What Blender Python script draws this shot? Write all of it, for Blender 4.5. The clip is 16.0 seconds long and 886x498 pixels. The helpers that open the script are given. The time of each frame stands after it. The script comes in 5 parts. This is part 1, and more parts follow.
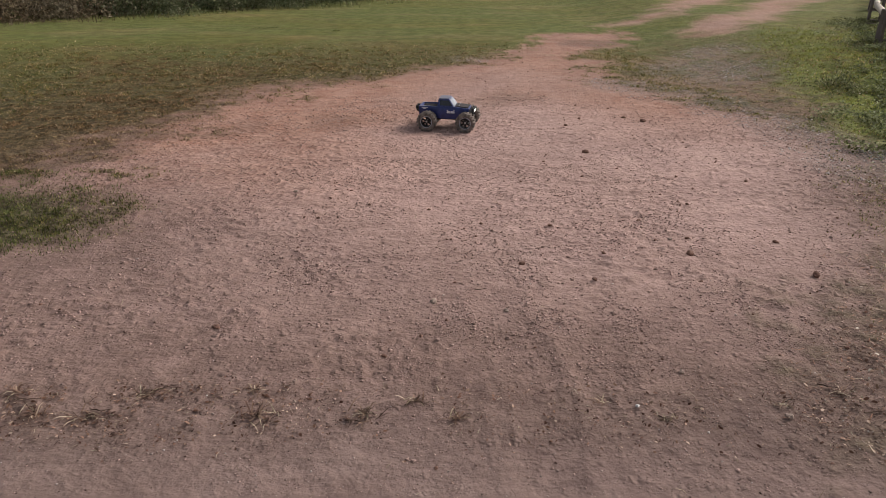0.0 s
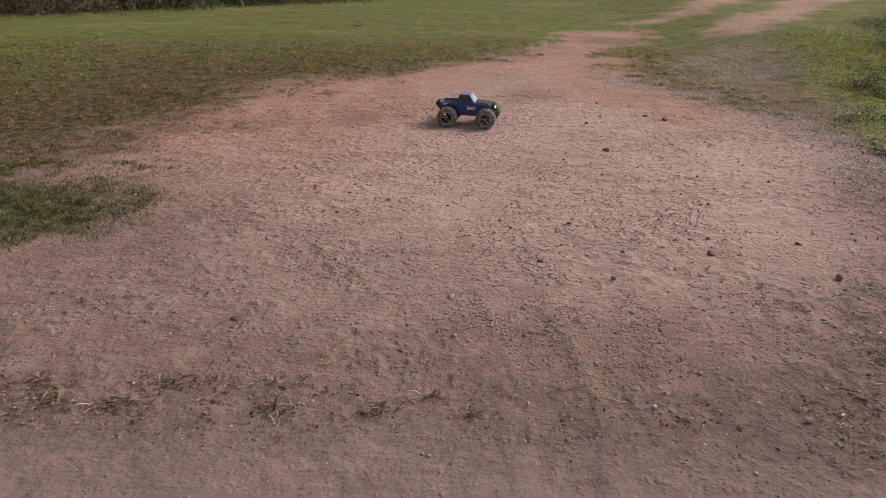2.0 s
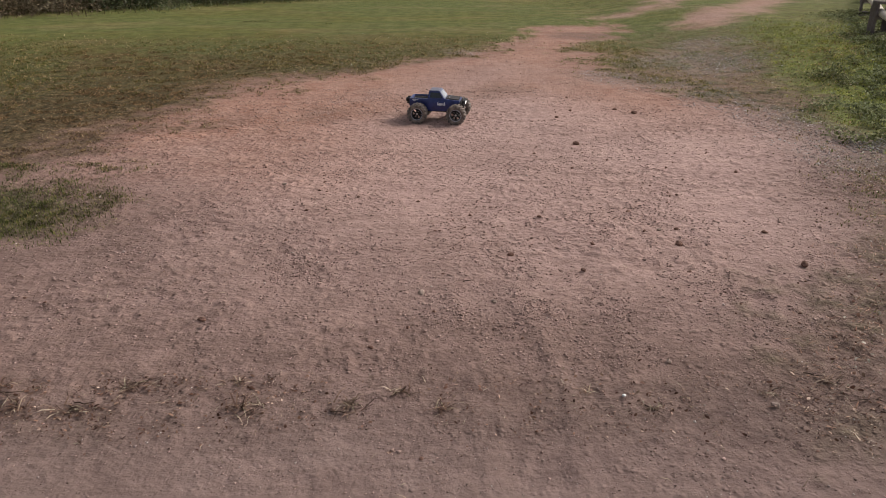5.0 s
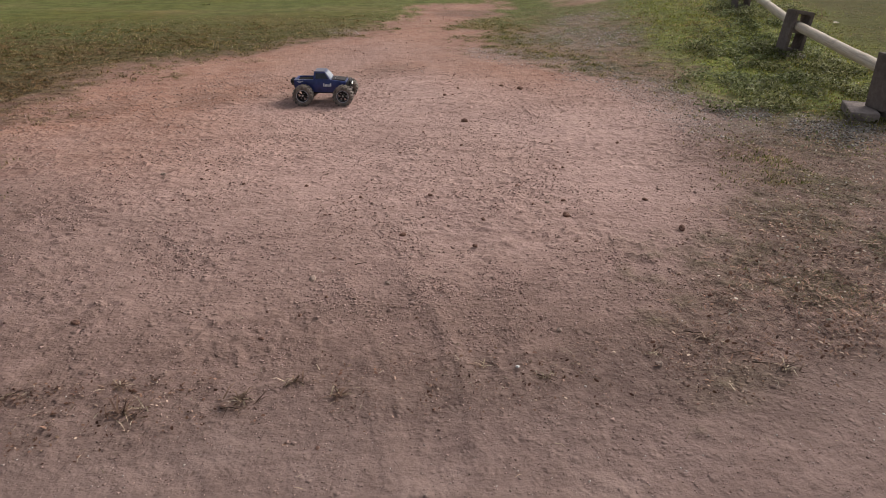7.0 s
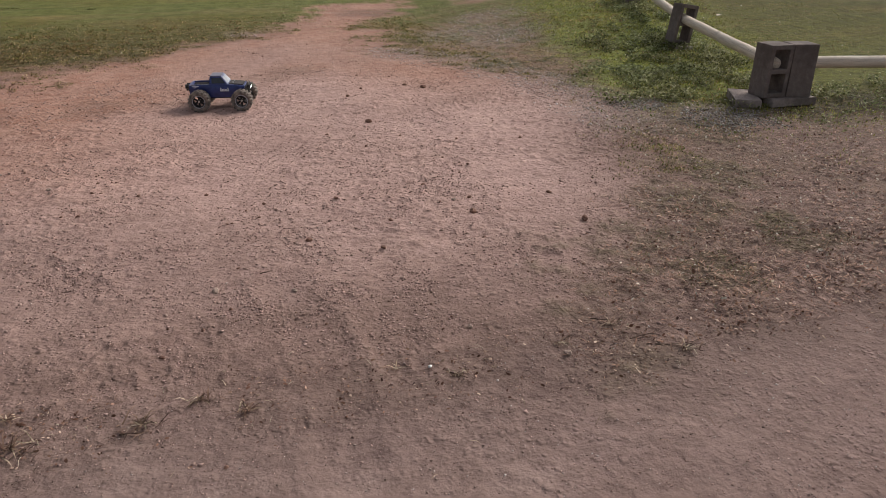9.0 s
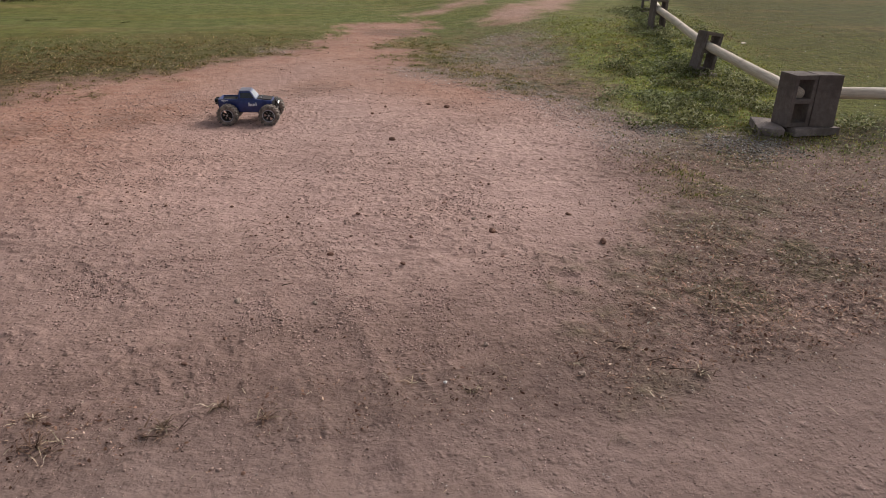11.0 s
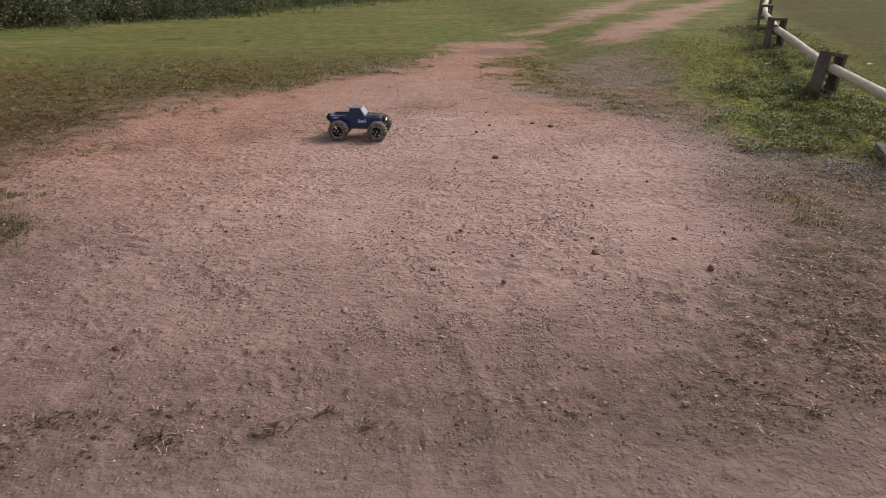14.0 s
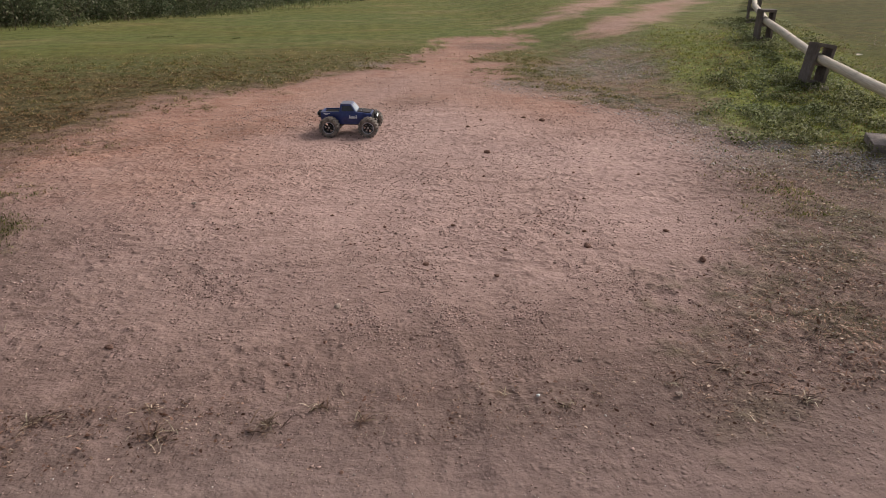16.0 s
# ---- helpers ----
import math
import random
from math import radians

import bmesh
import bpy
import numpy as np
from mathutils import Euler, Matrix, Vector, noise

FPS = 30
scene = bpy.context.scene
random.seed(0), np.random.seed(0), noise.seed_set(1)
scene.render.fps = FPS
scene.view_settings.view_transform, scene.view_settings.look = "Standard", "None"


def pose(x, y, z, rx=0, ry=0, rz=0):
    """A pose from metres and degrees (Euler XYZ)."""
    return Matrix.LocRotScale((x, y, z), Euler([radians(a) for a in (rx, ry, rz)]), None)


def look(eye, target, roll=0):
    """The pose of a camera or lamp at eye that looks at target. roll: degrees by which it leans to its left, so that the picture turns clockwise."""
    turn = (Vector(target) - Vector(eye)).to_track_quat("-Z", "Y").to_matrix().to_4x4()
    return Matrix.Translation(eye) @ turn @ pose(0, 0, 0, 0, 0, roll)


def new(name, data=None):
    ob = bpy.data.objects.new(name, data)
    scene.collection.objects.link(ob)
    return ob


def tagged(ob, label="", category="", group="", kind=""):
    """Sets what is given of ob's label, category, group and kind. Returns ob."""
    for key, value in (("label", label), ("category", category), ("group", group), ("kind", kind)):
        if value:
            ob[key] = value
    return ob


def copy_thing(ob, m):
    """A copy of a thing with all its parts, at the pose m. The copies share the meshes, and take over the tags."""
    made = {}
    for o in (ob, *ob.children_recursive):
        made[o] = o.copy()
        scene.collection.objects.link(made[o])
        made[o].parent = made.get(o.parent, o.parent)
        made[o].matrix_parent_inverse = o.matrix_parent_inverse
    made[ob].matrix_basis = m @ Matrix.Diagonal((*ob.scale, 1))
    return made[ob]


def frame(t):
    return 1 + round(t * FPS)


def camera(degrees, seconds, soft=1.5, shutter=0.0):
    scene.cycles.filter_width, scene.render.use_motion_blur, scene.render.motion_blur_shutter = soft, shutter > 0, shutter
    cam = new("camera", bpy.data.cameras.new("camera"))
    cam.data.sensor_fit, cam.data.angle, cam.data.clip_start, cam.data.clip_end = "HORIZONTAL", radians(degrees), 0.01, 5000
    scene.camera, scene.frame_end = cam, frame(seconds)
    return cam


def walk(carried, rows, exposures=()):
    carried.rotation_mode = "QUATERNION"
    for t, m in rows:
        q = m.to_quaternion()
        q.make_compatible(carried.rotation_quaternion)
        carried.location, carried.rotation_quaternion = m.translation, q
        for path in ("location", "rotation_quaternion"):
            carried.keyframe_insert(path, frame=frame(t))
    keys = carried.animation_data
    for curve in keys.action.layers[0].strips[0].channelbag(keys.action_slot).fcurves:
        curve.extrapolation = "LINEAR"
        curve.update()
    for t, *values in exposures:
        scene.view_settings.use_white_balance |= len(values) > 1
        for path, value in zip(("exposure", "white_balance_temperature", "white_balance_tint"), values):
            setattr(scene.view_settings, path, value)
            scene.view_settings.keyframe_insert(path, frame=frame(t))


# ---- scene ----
cam = camera(64.1, 16.0, soft=0.5)
PATH = [
    (0, (-0.268, 0.14, 1.353), (-0.228, 1.976, 0.56), 0.2),
    (0.5, (-0.267, 0.137, 1.355), (-0.235, 1.972, 0.56), 0.3),
    (1, (-0.271, 0.141, 1.351), (-0.247, 1.975, 0.554), 0.6),
    (1.5, (-0.272, 0.138, 1.353), (-0.263, 1.971, 0.553), 0.7),
    (2, (-0.272, 0.14, 1.349), (-0.281, 1.973, 0.547), 0.6),
    (2.5, (-0.264, 0.136, 1.351), (-0.289, 1.967, 0.547), 0.2),
    (3, (-0.263, 0.136, 1.349), (-0.293, 1.965, 0.542), 0.2),
    (5.3, (-0.232, 0.147, 1.335), (-0.145, 1.975, 0.528), 0.4),
    (5.5, (-0.228, 0.148, 1.336), (-0.113, 1.972, 0.524), 0.7),
    (6, (-0.212, 0.155, 1.332), (-0.029, 1.966, 0.502), 0.4),
    (6.5, (-0.204, 0.162, 1.327), (0.049, 1.958, 0.483), 0.1),
    (7, (-0.19, 0.166, 1.322), (0.136, 1.945, 0.468), 0.4),
    (7.5, (-0.172, 0.174, 1.315), (0.246, 1.928, 0.452), 0.4),
    (8, (-0.162, 0.175, 1.316), (0.333, 1.906, 0.445), 0.2),
    (8.5, (-0.161, 0.174, 1.322), (0.386, 1.893, 0.457), 0.2),
    (8.7, (-0.149, 0.18, 1.317), (0.402, 1.899, 0.456), 0.2),
    (10.8, (-0.161, 0.137, 1.335), (0.37, 1.887, 0.523), 1.3),
    (11, (-0.164, 0.14, 1.335), (0.345, 1.897, 0.527), 1.4),
    (11.5, (-0.172, 0.137, 1.336), (0.276, 1.916, 0.539), 1.2),
    (12, (-0.185, 0.122, 1.354), (0.192, 1.921, 0.565), 0.7),
    (12.5, (-0.193, 0.129, 1.35), (0.126, 1.945, 0.575), 0.6),
    (13, (-0.197, 0.123, 1.352), (0.084, 1.949, 0.585), 0.6),
    (13.5, (-0.201, 0.122, 1.352), (0.057, 1.952, 0.587), 0.6),
    (14, (-0.204, 0.12, 1.353), (0.048, 1.949, 0.584), 0.5),
    (14.5, (-0.205, 0.119, 1.352), (0.049, 1.947, 0.58), 0.3),
    (15, (-0.204, 0.118, 1.349), (0.054, 1.944, 0.576), 0.1),
    (15.5, (-0.202, 0.119, 1.35), (0.063, 1.943, 0.573), 0.1),
    (16, (-0.201, 0.116, 1.349), (0.069, 1.938, 0.569), 0.0),
]
walk(cam, [(t, look(eye, target, roll)) for t, eye, target, roll in PATH])

# ---- sky and sun: a bright, mostly clouded late afternoon ----
SUN_ELEV, SUN_AZ = radians(35), radians(62)     # azimuth from +y towards +x
world = bpy.data.worlds.new("sky")
scene.world = world
world.use_nodes = True
wn = world.node_tree
sky = wn.nodes.new("ShaderNodeTexSky")
sky.sky_type = "NISHITA"
sky.sun_disc = False
sky.sun_elevation, sky.sun_rotation = SUN_ELEV, SUN_AZ
sky.dust_density, sky.air_density = 4.0, 1.0
haze = wn.nodes.new("ShaderNodeHueSaturation")      # thin cloud greys the sky
haze.inputs["Saturation"].default_value = 0.4
wn.links.new(sky.outputs[0], haze.inputs["Color"])
wn.links.new(haze.outputs[0], wn.nodes["Background"].inputs[0])
wn.nodes["Background"].inputs[1].default_value = 0.148
sun_data = bpy.data.lights.new("sun", "SUN")
sun_data.energy, sun_data.angle, sun_data.color = 2.95, radians(22), (1.0, 0.95, 0.89)
sun_dir = Vector((math.sin(SUN_AZ) * math.cos(SUN_ELEV), math.cos(SUN_AZ) * math.cos(SUN_ELEV), math.sin(SUN_ELEV)))
sun = new("sun", sun_data)
sun.matrix_world = look(sun_dir * 60, (0, 0, 0))
scene.view_settings.exposure = -0.47


# ---- materials ----
class Nodes:
    """Small builder for node materials."""

    def __init__(self, name, rough=0.8, metal=0.0, spec=0.3):
        self.m = bpy.data.materials.new(name)
        self.m.use_nodes = True
        self.t = self.m.node_tree
        self.b = self.t.nodes["Principled BSDF"]
        self.b.inputs["Roughness"].default_value = rough
        self.b.inputs["Metallic"].default_value = metal
        self.b.inputs["Specular IOR Level"].default_value = spec
        self.co = self.t.nodes.new("ShaderNodeTexCoord").outputs["Object"]

    def put(self, sock, value):
        if hasattr(value, "is_output"):
            self.t.links.new(value, sock)
        else:
            sock.default_value = value

    def noise(self, scale, detail=4.0, rough=0.55, stretch=None):
        n = self.t.nodes.new("ShaderNodeTexNoise")
        n.inputs["Scale"].default_value, n.inputs["Detail"].default_value, n.inputs["Roughness"].default_value = scale, detail, rough
        co = self.co
        if stretch:
            mp = self.t.nodes.new("ShaderNodeMapping")
            mp.inputs["Scale"].default_value = stretch
            self.t.links.new(co, mp.inputs[0])
            co = mp.outputs[0]
        self.t.links.new(co, n.inputs["Vector"])
        return n.outputs["Fac"]

    def cells(self, scale):
        n = self.t.nodes.new("ShaderNodeTexVoronoi")
        n.inputs["Scale"].default_value = scale
        self.t.links.new(self.co, n.inputs["Vector"])
        return n

    def span(self, fac, a, b, lo=0.0, hi=1.0):
        n = self.t.nodes.new("ShaderNodeMapRange")
        n.interpolation_type = "SMOOTHSTEP"
        self.put(n.inputs[0], fac)
        for i, v in enumerate((a, b, lo, hi)):
            n.inputs[i + 1].default_value = v
        return n.outputs[0]

    def mix(self, fac, a, b, how="MIX"):
        n = self.t.nodes.new("ShaderNodeMix")
        n.data_type, n.blend_type = "RGBA", how
        self.put(n.inputs["Factor"], fac)
        self.put(n.inputs["A"], a if hasattr(a, "is_output") else (*a, 1))
        self.put(n.inputs["B"], b if hasattr(b, "is_output") else (*b, 1))
        return n.outputs["Result"]

    def calc(self, op, a, b=0.0):
        n = self.t.nodes.new("ShaderNodeMath")
        n.operation = op
        self.put(n.inputs[0], a), self.put(n.inputs[1], b)
        return n.outputs[0]

    def attr(self, name):
        n = self.t.nodes.new("ShaderNodeAttribute")
        n.attribute_name = name
        return n.outputs["Fac"]

    def island(self):
        return self.t.nodes.new("ShaderNodeNewGeometry").outputs["Random Per Island"]

    def chance(self):
        return self.t.nodes.new("ShaderNodeObjectInfo").outputs["Random"]

    def ramp(self, fac, *stops):
        n = self.t.nodes.new("ShaderNodeValToRGB")
        self.put(n.inputs[0], fac)
        el = n.color_ramp.elements
        while len(el) < len(stops):
            el.new(0.5)
        for e, (p, c) in zip(el, stops):
            e.position, e.color = p, (*c, 1)
        return n.outputs[0]

    def bump(self, height, dist=0.01, strength=1.0, before=None):
        n = self.t.nodes.new("ShaderNodeBump")
        n.inputs["Distance"].default_value, n.inputs["Strength"].default_value = dist, strength
        self.put(n.inputs["Height"], height)
        if before is not None:
            self.t.links.new(before, n.inputs["Normal"])
        return n.outputs[0]

    def done(self, colour, normal=None, rough=None):
        self.put(self.b.inputs["Base Color"], colour if hasattr(colour, "is_output") else (*colour, 1))
        if normal is not None:
            self.put(self.b.inputs["Normal"], normal)
        if rough is not None:
            self.put(self.b.inputs["Roughness"], rough)
        return self.m


def soil_material():
    k = Nodes("soil", 0.95, spec=0.15)
    big, mid, fine, small, grit = k.noise(0.9, 5), k.noise(5, 5), k.noise(34, 6, 0.65), k.noise(95, 4, 0.7), k.noise(210, 4, 0.7)
    sand = k.ramp(big, (0.3, (0.405, 0.268, 0.226)), (0.7, (0.475, 0.322, 0.28)))
    red = k.ramp(mid, (0.3, (0.40, 0.213, 0.152)), (0.7, (0.485, 0.298, 0.228)))
    road = k.ramp(mid, (0.3, (0.264, 0.181, 0.156)), (0.7, (0.318, 0.224, 0.195)))
    sward = k.calc("ADD", k.calc("MULTIPLY", k.noise(12, 2, 0.5), 0.5), k.calc("MULTIPLY", k.noise(36, 3, 0.6), 0.5))
    # shaded gaps and lit tufts of the sward are painted into this ramp
    turf = k.ramp(sward, (0.38, (0.05, 0.042, 0.023)), (0.5, (0.105, 0.088, 0.048)), (0.62, (0.2, 0.165, 0.098)))
    mat = k.calc("ADD", k.calc("MULTIPLY", k.noise(20, 2, 0.5), 0.6), k.calc("MULTIPLY", fine, 0.4))
    mulch = k.ramp(mat, (0.36, (0.094, 0.058, 0.048)), (0.5, (0.21, 0.136, 0.113)), (0.63, (0.40, 0.272, 0.23)))
    far = k.ramp(k.noise(0.5, 6, 0.65, (0.6, 1.6, 1.0)), (0.3, (0.20, 0.18, 0.07)), (0.5, (0.15, 0.17, 0.05)), (0.7, (0.26, 0.215, 0.095)))
    far = k.mix(k.span(k.noise(0.25, 5, 0.6, (0.8, 1.4, 1.0)), 0.40, 0.60, 0.0, 0.75), far, k.mix(1.0, far, (1.08, 0.97, 0.86), "MULTIPLY"))
    far = k.mix(k.span(k.noise(4.5, 3, 0.6), 0.38, 0.62, 0.0, 0.8), k.mix(1.0, far, (1.12, 1.12, 1.12), "MULTIPLY"), k.mix(1.0, far, (0.74, 0.74, 0.70), "MULTIPLY"))
    stone = k.ramp(k.cells(70).outputs["Color"], (0.1, (0.19, 0.145, 0.125)), (0.6, (0.32, 0.25, 0.22)), (0.95, (0.52, 0.45, 0.40)))
    sand = k.mix(k.attr("dry"), sand, k.mix(1.0, sand, (1.18, 1.19, 1.2), "MULTIPLY"))
    c = k.mix(k.attr("red"), sand, red)
    c = k.mix(k.attr("road"), c, road)
    tone = k.noise(1.7, 3)
    c = k.mix(k.span(tone, 0.4, 0.66, 0.0, 0.55), c, k.mix(1.0, c, (0.86, 0.84, 0.85), "MULTIPLY"))
    dark = k.mix(0.5, k.ramp(mid, (0.3, (0.195, 0.142, 0.12)), (0.7, (0.26, 0.187, 0.16))), k.mix(1.0, c, (0.60, 0.54, 0.51), "MULTIPLY"))
    # slightly darker, mauve tone near the road edge
    c = k.mix(k.calc("MULTIPLY", k.attr("mauve_tone"), k.span(mid, 0.3, 0.6)), c, k.mix(1.0, c, (0.80, 0.775, 0.785), "MULTIPLY"))
    c = k.mix(k.calc("MULTIPLY", k.attr("dark_soil"), k.span(mid, 0.2, 0.65, 0.45, 1.0)), c, dark)
    turf = k.mix(k.attr("green"), turf, k.ramp(sward, (0.38, (0.115, 0.14, 0.032)), (0.62, (0.31, 0.34, 0.095))))
    turf = k.mix(k.attr("far"), turf, far)
    turf = k.mix(k.attr("wither"), turf, k.mix(1.0, turf, (1.04, 0.90, 0.82), "MULTIPLY"))
    # shade in the gaps under the weed leaves, put into the ground colour
    turf = k.mix(k.calc("MULTIPLY", k.attr("weeds"), 0.6), turf, k.ramp(sward, (0.4, (0.045, 0.048, 0.02)), (0.6, (0.125, 0.13, 0.055))))
    turf = k.mix(k.attr("field"), turf, k.mix(1.0, turf, (0.56, 0.50, 0.36), "MULTIPLY"))
    c = k.mix(k.attr("turf"), c, turf)
    c = k.mix(k.calc("MULTIPLY", k.attr("gravel"), k.span(fine, 0.38, 0.62, 0.0, 0.7)), c, stone)
    c = k.mix(k.attr("mulch"), c, mulch)
    # dark speckle in the colour stands in for shade among the fine relief
    c = k.mix(k.span(fine, 0.44, 0.68, 0.0, 0.34), c, k.mix(1.0, c, (0.66, 0.61, 0.59), "MULTIPLY"))
    c = k.mix(k.span(small, 0.56, 0.72, 0.0, 0.12), c, k.mix(1.0, c, (0.62, 0.57, 0.56), "MULTIPLY"))
    c = k.mix(k.span(grit, 0.60, 0.72, 0.0, 0.12), c, k.mix(1.0, c, (0.5, 0.47, 0.46), "MULTIPLY"))
    pebbly = k.noise(15, 3, 0.6)
    c = k.mix(k.span(pebbly, 0.36, 0.64), k.mix(1.0, c, (0.91, 0.90, 0.90), "MULTIPLY"), k.mix(1.0, c, (1.08, 1.08, 1.08), "MULTIPLY"))
    drift = k.noise(1.0, 4, 0.6, (2.2, 8.0, 1.0))                     # sand blown and scuffed in long low streaks
    c = k.mix(k.span(drift, 0.36, 0.64), k.mix(1.0, c, (0.95, 0.945, 0.945), "MULTIPLY"), k.mix(1.0, c, (1.04, 1.04, 1.04), "MULTIPLY"))
    patchy = k.span(k.noise(2.6, 4, 0.6), 0.36, 0.62, 0.12, 1.0)
    dot = k.cells(42)                                                 # scattered dark bits
    speck = k.calc("MULTIPLY", k.span(dot.outputs["Distance"], 0.30, 0.16), k.span(dot.outputs["Color"], 0.86, 0.9))
    c = k.mix(k.calc("MULTIPLY", speck, k.span(mid, 0.4, 0.62, 0.05, 0.3)), c, k.mix(1.0, c, (0.42, 0.37, 0.36), "MULTIPLY"))
    soft = k.noise(38, 2, 0.5)
    loose = k.calc("SUBTRACT", 1.0, k.calc("MULTIPLY", k.attr("road"), 0.25))
    n = k.bump(k.calc("MULTIPLY", soft, loose), 0.007, 1.0)
    n = k.bump(k.calc("MULTIPLY", fine, loose), 0.008, 1.0, n)
    n = k.bump(k.calc("MULTIPLY", sward, k.attr("turf")), 0.045, 0.8, n)
    n = k.bump(k.calc("MULTIPLY", mat, k.attr("mulch")), 0.035, 0.8, n)
    for size, dist in ((30, 0.0085), (55, 0.006), (95, 0.003)):                     # crumbs pressed into the surface
        cell = k.cells(size)
        crumb = k.calc("MULTIPLY", k.span(cell.outputs["Distance"], 0.6, 0.05), k.span(cell.outputs["Color"], 0.58, 0.85))
        n = k.bump(k.calc("MULTIPLY", k.calc("MULTIPLY", crumb, patchy), loose), dist, 1.0, n)
    n = k.bump(small, 0.003, 0.7, n)
    return k.done(c, n)


def plain(name, colour, rough=0.6, metal=0.0, spec=0.4, vary=0.15, scale=60, bump=0.0):
    k = Nodes(name, rough, metal, spec)
    f = k.noise(scale, 5, 0.6)
    c = k.mix(k.span(f, 0.3, 0.7), [v * (1 - vary) for v in colour], [min(1, v * (1 + vary)) for v in colour])
    return k.done(c, k.bump(f, bump) if bump else None)


def blade_material(name, *stops, rough=0.6, brown=0.9, clumps=0.8, soft=0.45):
    """Thin blades: colour by blade, by clump and by stretch of ground; thin leaves pass light, so they shade softly."""
    k = Nodes(name, rough, spec=0.15)
    c = k.ramp(k.island(), *stops)
    c = k.mix(k.span(k.noise(0.9, 5), 0.38, 0.62, 0.0, brown), c, k.mix(1.0, c, (1.02, 0.70, 0.52), "MULTIPLY"))
    c = k.mix(k.span(k.noise(2.2, 4), 0.42, 0.62, 0.0, 0.5), c, k.mix(1.0, c, (0.6, 0.57, 0.55), "MULTIPLY"))
    # clumps lightened and gaps darkened in the blade colour, as light and shade
    c = k.mix(k.span(k.calc("ADD", k.calc("MULTIPLY", k.noise(12, 2, 0.5), 0.5), k.calc("MULTIPLY", k.noise(36, 3, 0.6), 0.5)), 0.42, 0.58, 0.0, clumps), k.mix(1.0, c, (0.5, 0.5, 0.47), "MULTIPLY"), k.mix(1.0, c, (1.65, 1.65, 1.65), "MULTIPLY"))
    thin = k.t.nodes.new("ShaderNodeBsdfTranslucent")
    k.put(thin.inputs["Color"], c)
    both = k.t.nodes.new("ShaderNodeMixShader")
    both.inputs[0].default_value = soft
    k.t.links.new(k.b.outputs[0], both.inputs[1])
    k.t.links.new(thin.outputs[0], both.inputs[2])
    k.t.links.new(both.outputs[0], k.t.nodes["Material Output"].inputs[0])
    return k.done(c)


def concrete_material(name="weathered concrete", lift=1.0):
    k = Nodes(name, 0.95, spec=0.2)
    big, mid, fine = k.noise(6, 5), k.noise(30, 6, 0.7), k.noise(260, 3)
    c = k.ramp(mid, *[(p, tuple(v * lift for v in c)) for p, c in ((0.25, (0.145, 0.115, 0.104)), (0.6, (0.215, 0.175, 0.158)), (0.85, (0.30, 0.255, 0.232)))])
    c = k.mix(k.span(big, 0.42, 0.66, 0.0, 0.65), c, (0.095, 0.075, 0.066))
    c = k.mix(k.span(fine, 0.6, 0.75, 0.0, 0.5), c, (0.06, 0.055, 0.05))
    return k.done(c, k.bump(fine, 0.003, 0.9, k.bump(mid, 0.004, 0.6)))


def log_material():
    k = Nodes("weathered peeled log", 0.75, spec=0.25)
    grain, fine, blot = k.noise(7, 5, 0.6, (14, 14, 0.8)), k.noise(30, 4, 0.6, (16, 16, 1.0)), k.noise(3.0, 5)
    c = k.ramp(grain, (0.25, (0.48, 0.385, 0.305)), (0.5, (0.69, 0.585, 0.475)), (0.75, (0.81, 0.73, 0.62)))
    c = k.mix(k.span(blot, 0.55, 0.7, 0.0, 0.55), c, (0.24, 0.19, 0.15))
    c = k.mix(k.span(fine, 0.62, 0.72, 0.0, 0.7), c, (0.13, 0.10, 0.08))
    return k.done(c, k.bump(fine, 0.003, 0.7))


SOIL = soil_material()
CONCRETE = concrete_material()
PALE_CONCRETE = concrete_material("pale concrete", 1.75)
LOG = log_material()


# ---- mesh helpers ----
def part(name, bm, material, parent, label="", smooth=False):
    me = bpy.data.meshes.new(name)
    bmesh.ops.recalc_face_normals(bm, faces=bm.faces)
    bm.to_mesh(me)
    bm.free()
    me.materials.append(material)
    if smooth:
        me.shade_smooth()
    ob = new(name, me)
    ob.parent = parent
    if label:
        ob["label"] = label
    return ob


def mesh_from(name, verts, tris, material, smooth=False):
    """One object from numpy arrays of vertices and of triangles."""
    me = bpy.data.meshes.new(name)
    me.vertices.add(len(verts))
    me.vertices.foreach_set("co", np.asarray(verts, np.float32).ravel())
    me.loops.add(tris.size)
    me.loops.foreach_set("vertex_index", np.asarray(tris, np.int32).ravel())
    me.polygons.add(len(tris))
    me.polygons.foreach_set("loop_start", np.arange(len(tris), dtype=np.int32) * tris.shape[1])
    me.update(calc_edges=True)
    me.validate()
    me.materials.append(material)
    if smooth:
        me.shade_smooth()
    return new(name, me)


def box(bm, lo, hi, bevel=0.0, m=None):
    r = bmesh.ops.create_cube(bm, size=1.0)
    size, mid = [b - a for a, b in zip(lo, hi)], [(a + b) / 2 for a, b in zip(lo, hi)]
    bmesh.ops.transform(bm, matrix=Matrix.Translation(mid) @ Matrix.Diagonal((*size, 1)), verts=r["verts"])
    verts = r["verts"]
    if bevel:
        edges = list({e for v in verts for e in v.link_edges})
        out = bmesh.ops.bevel(bm, geom=edges, offset=bevel, segments=2, profile=0.6, affect="EDGES")
        verts = list({v for v in out["verts"]} | {v for v in verts if v.is_valid})
    if m is not None:
        bmesh.ops.transform(bm, matrix=m, verts=[v for v in verts if v.is_valid])
    return bm


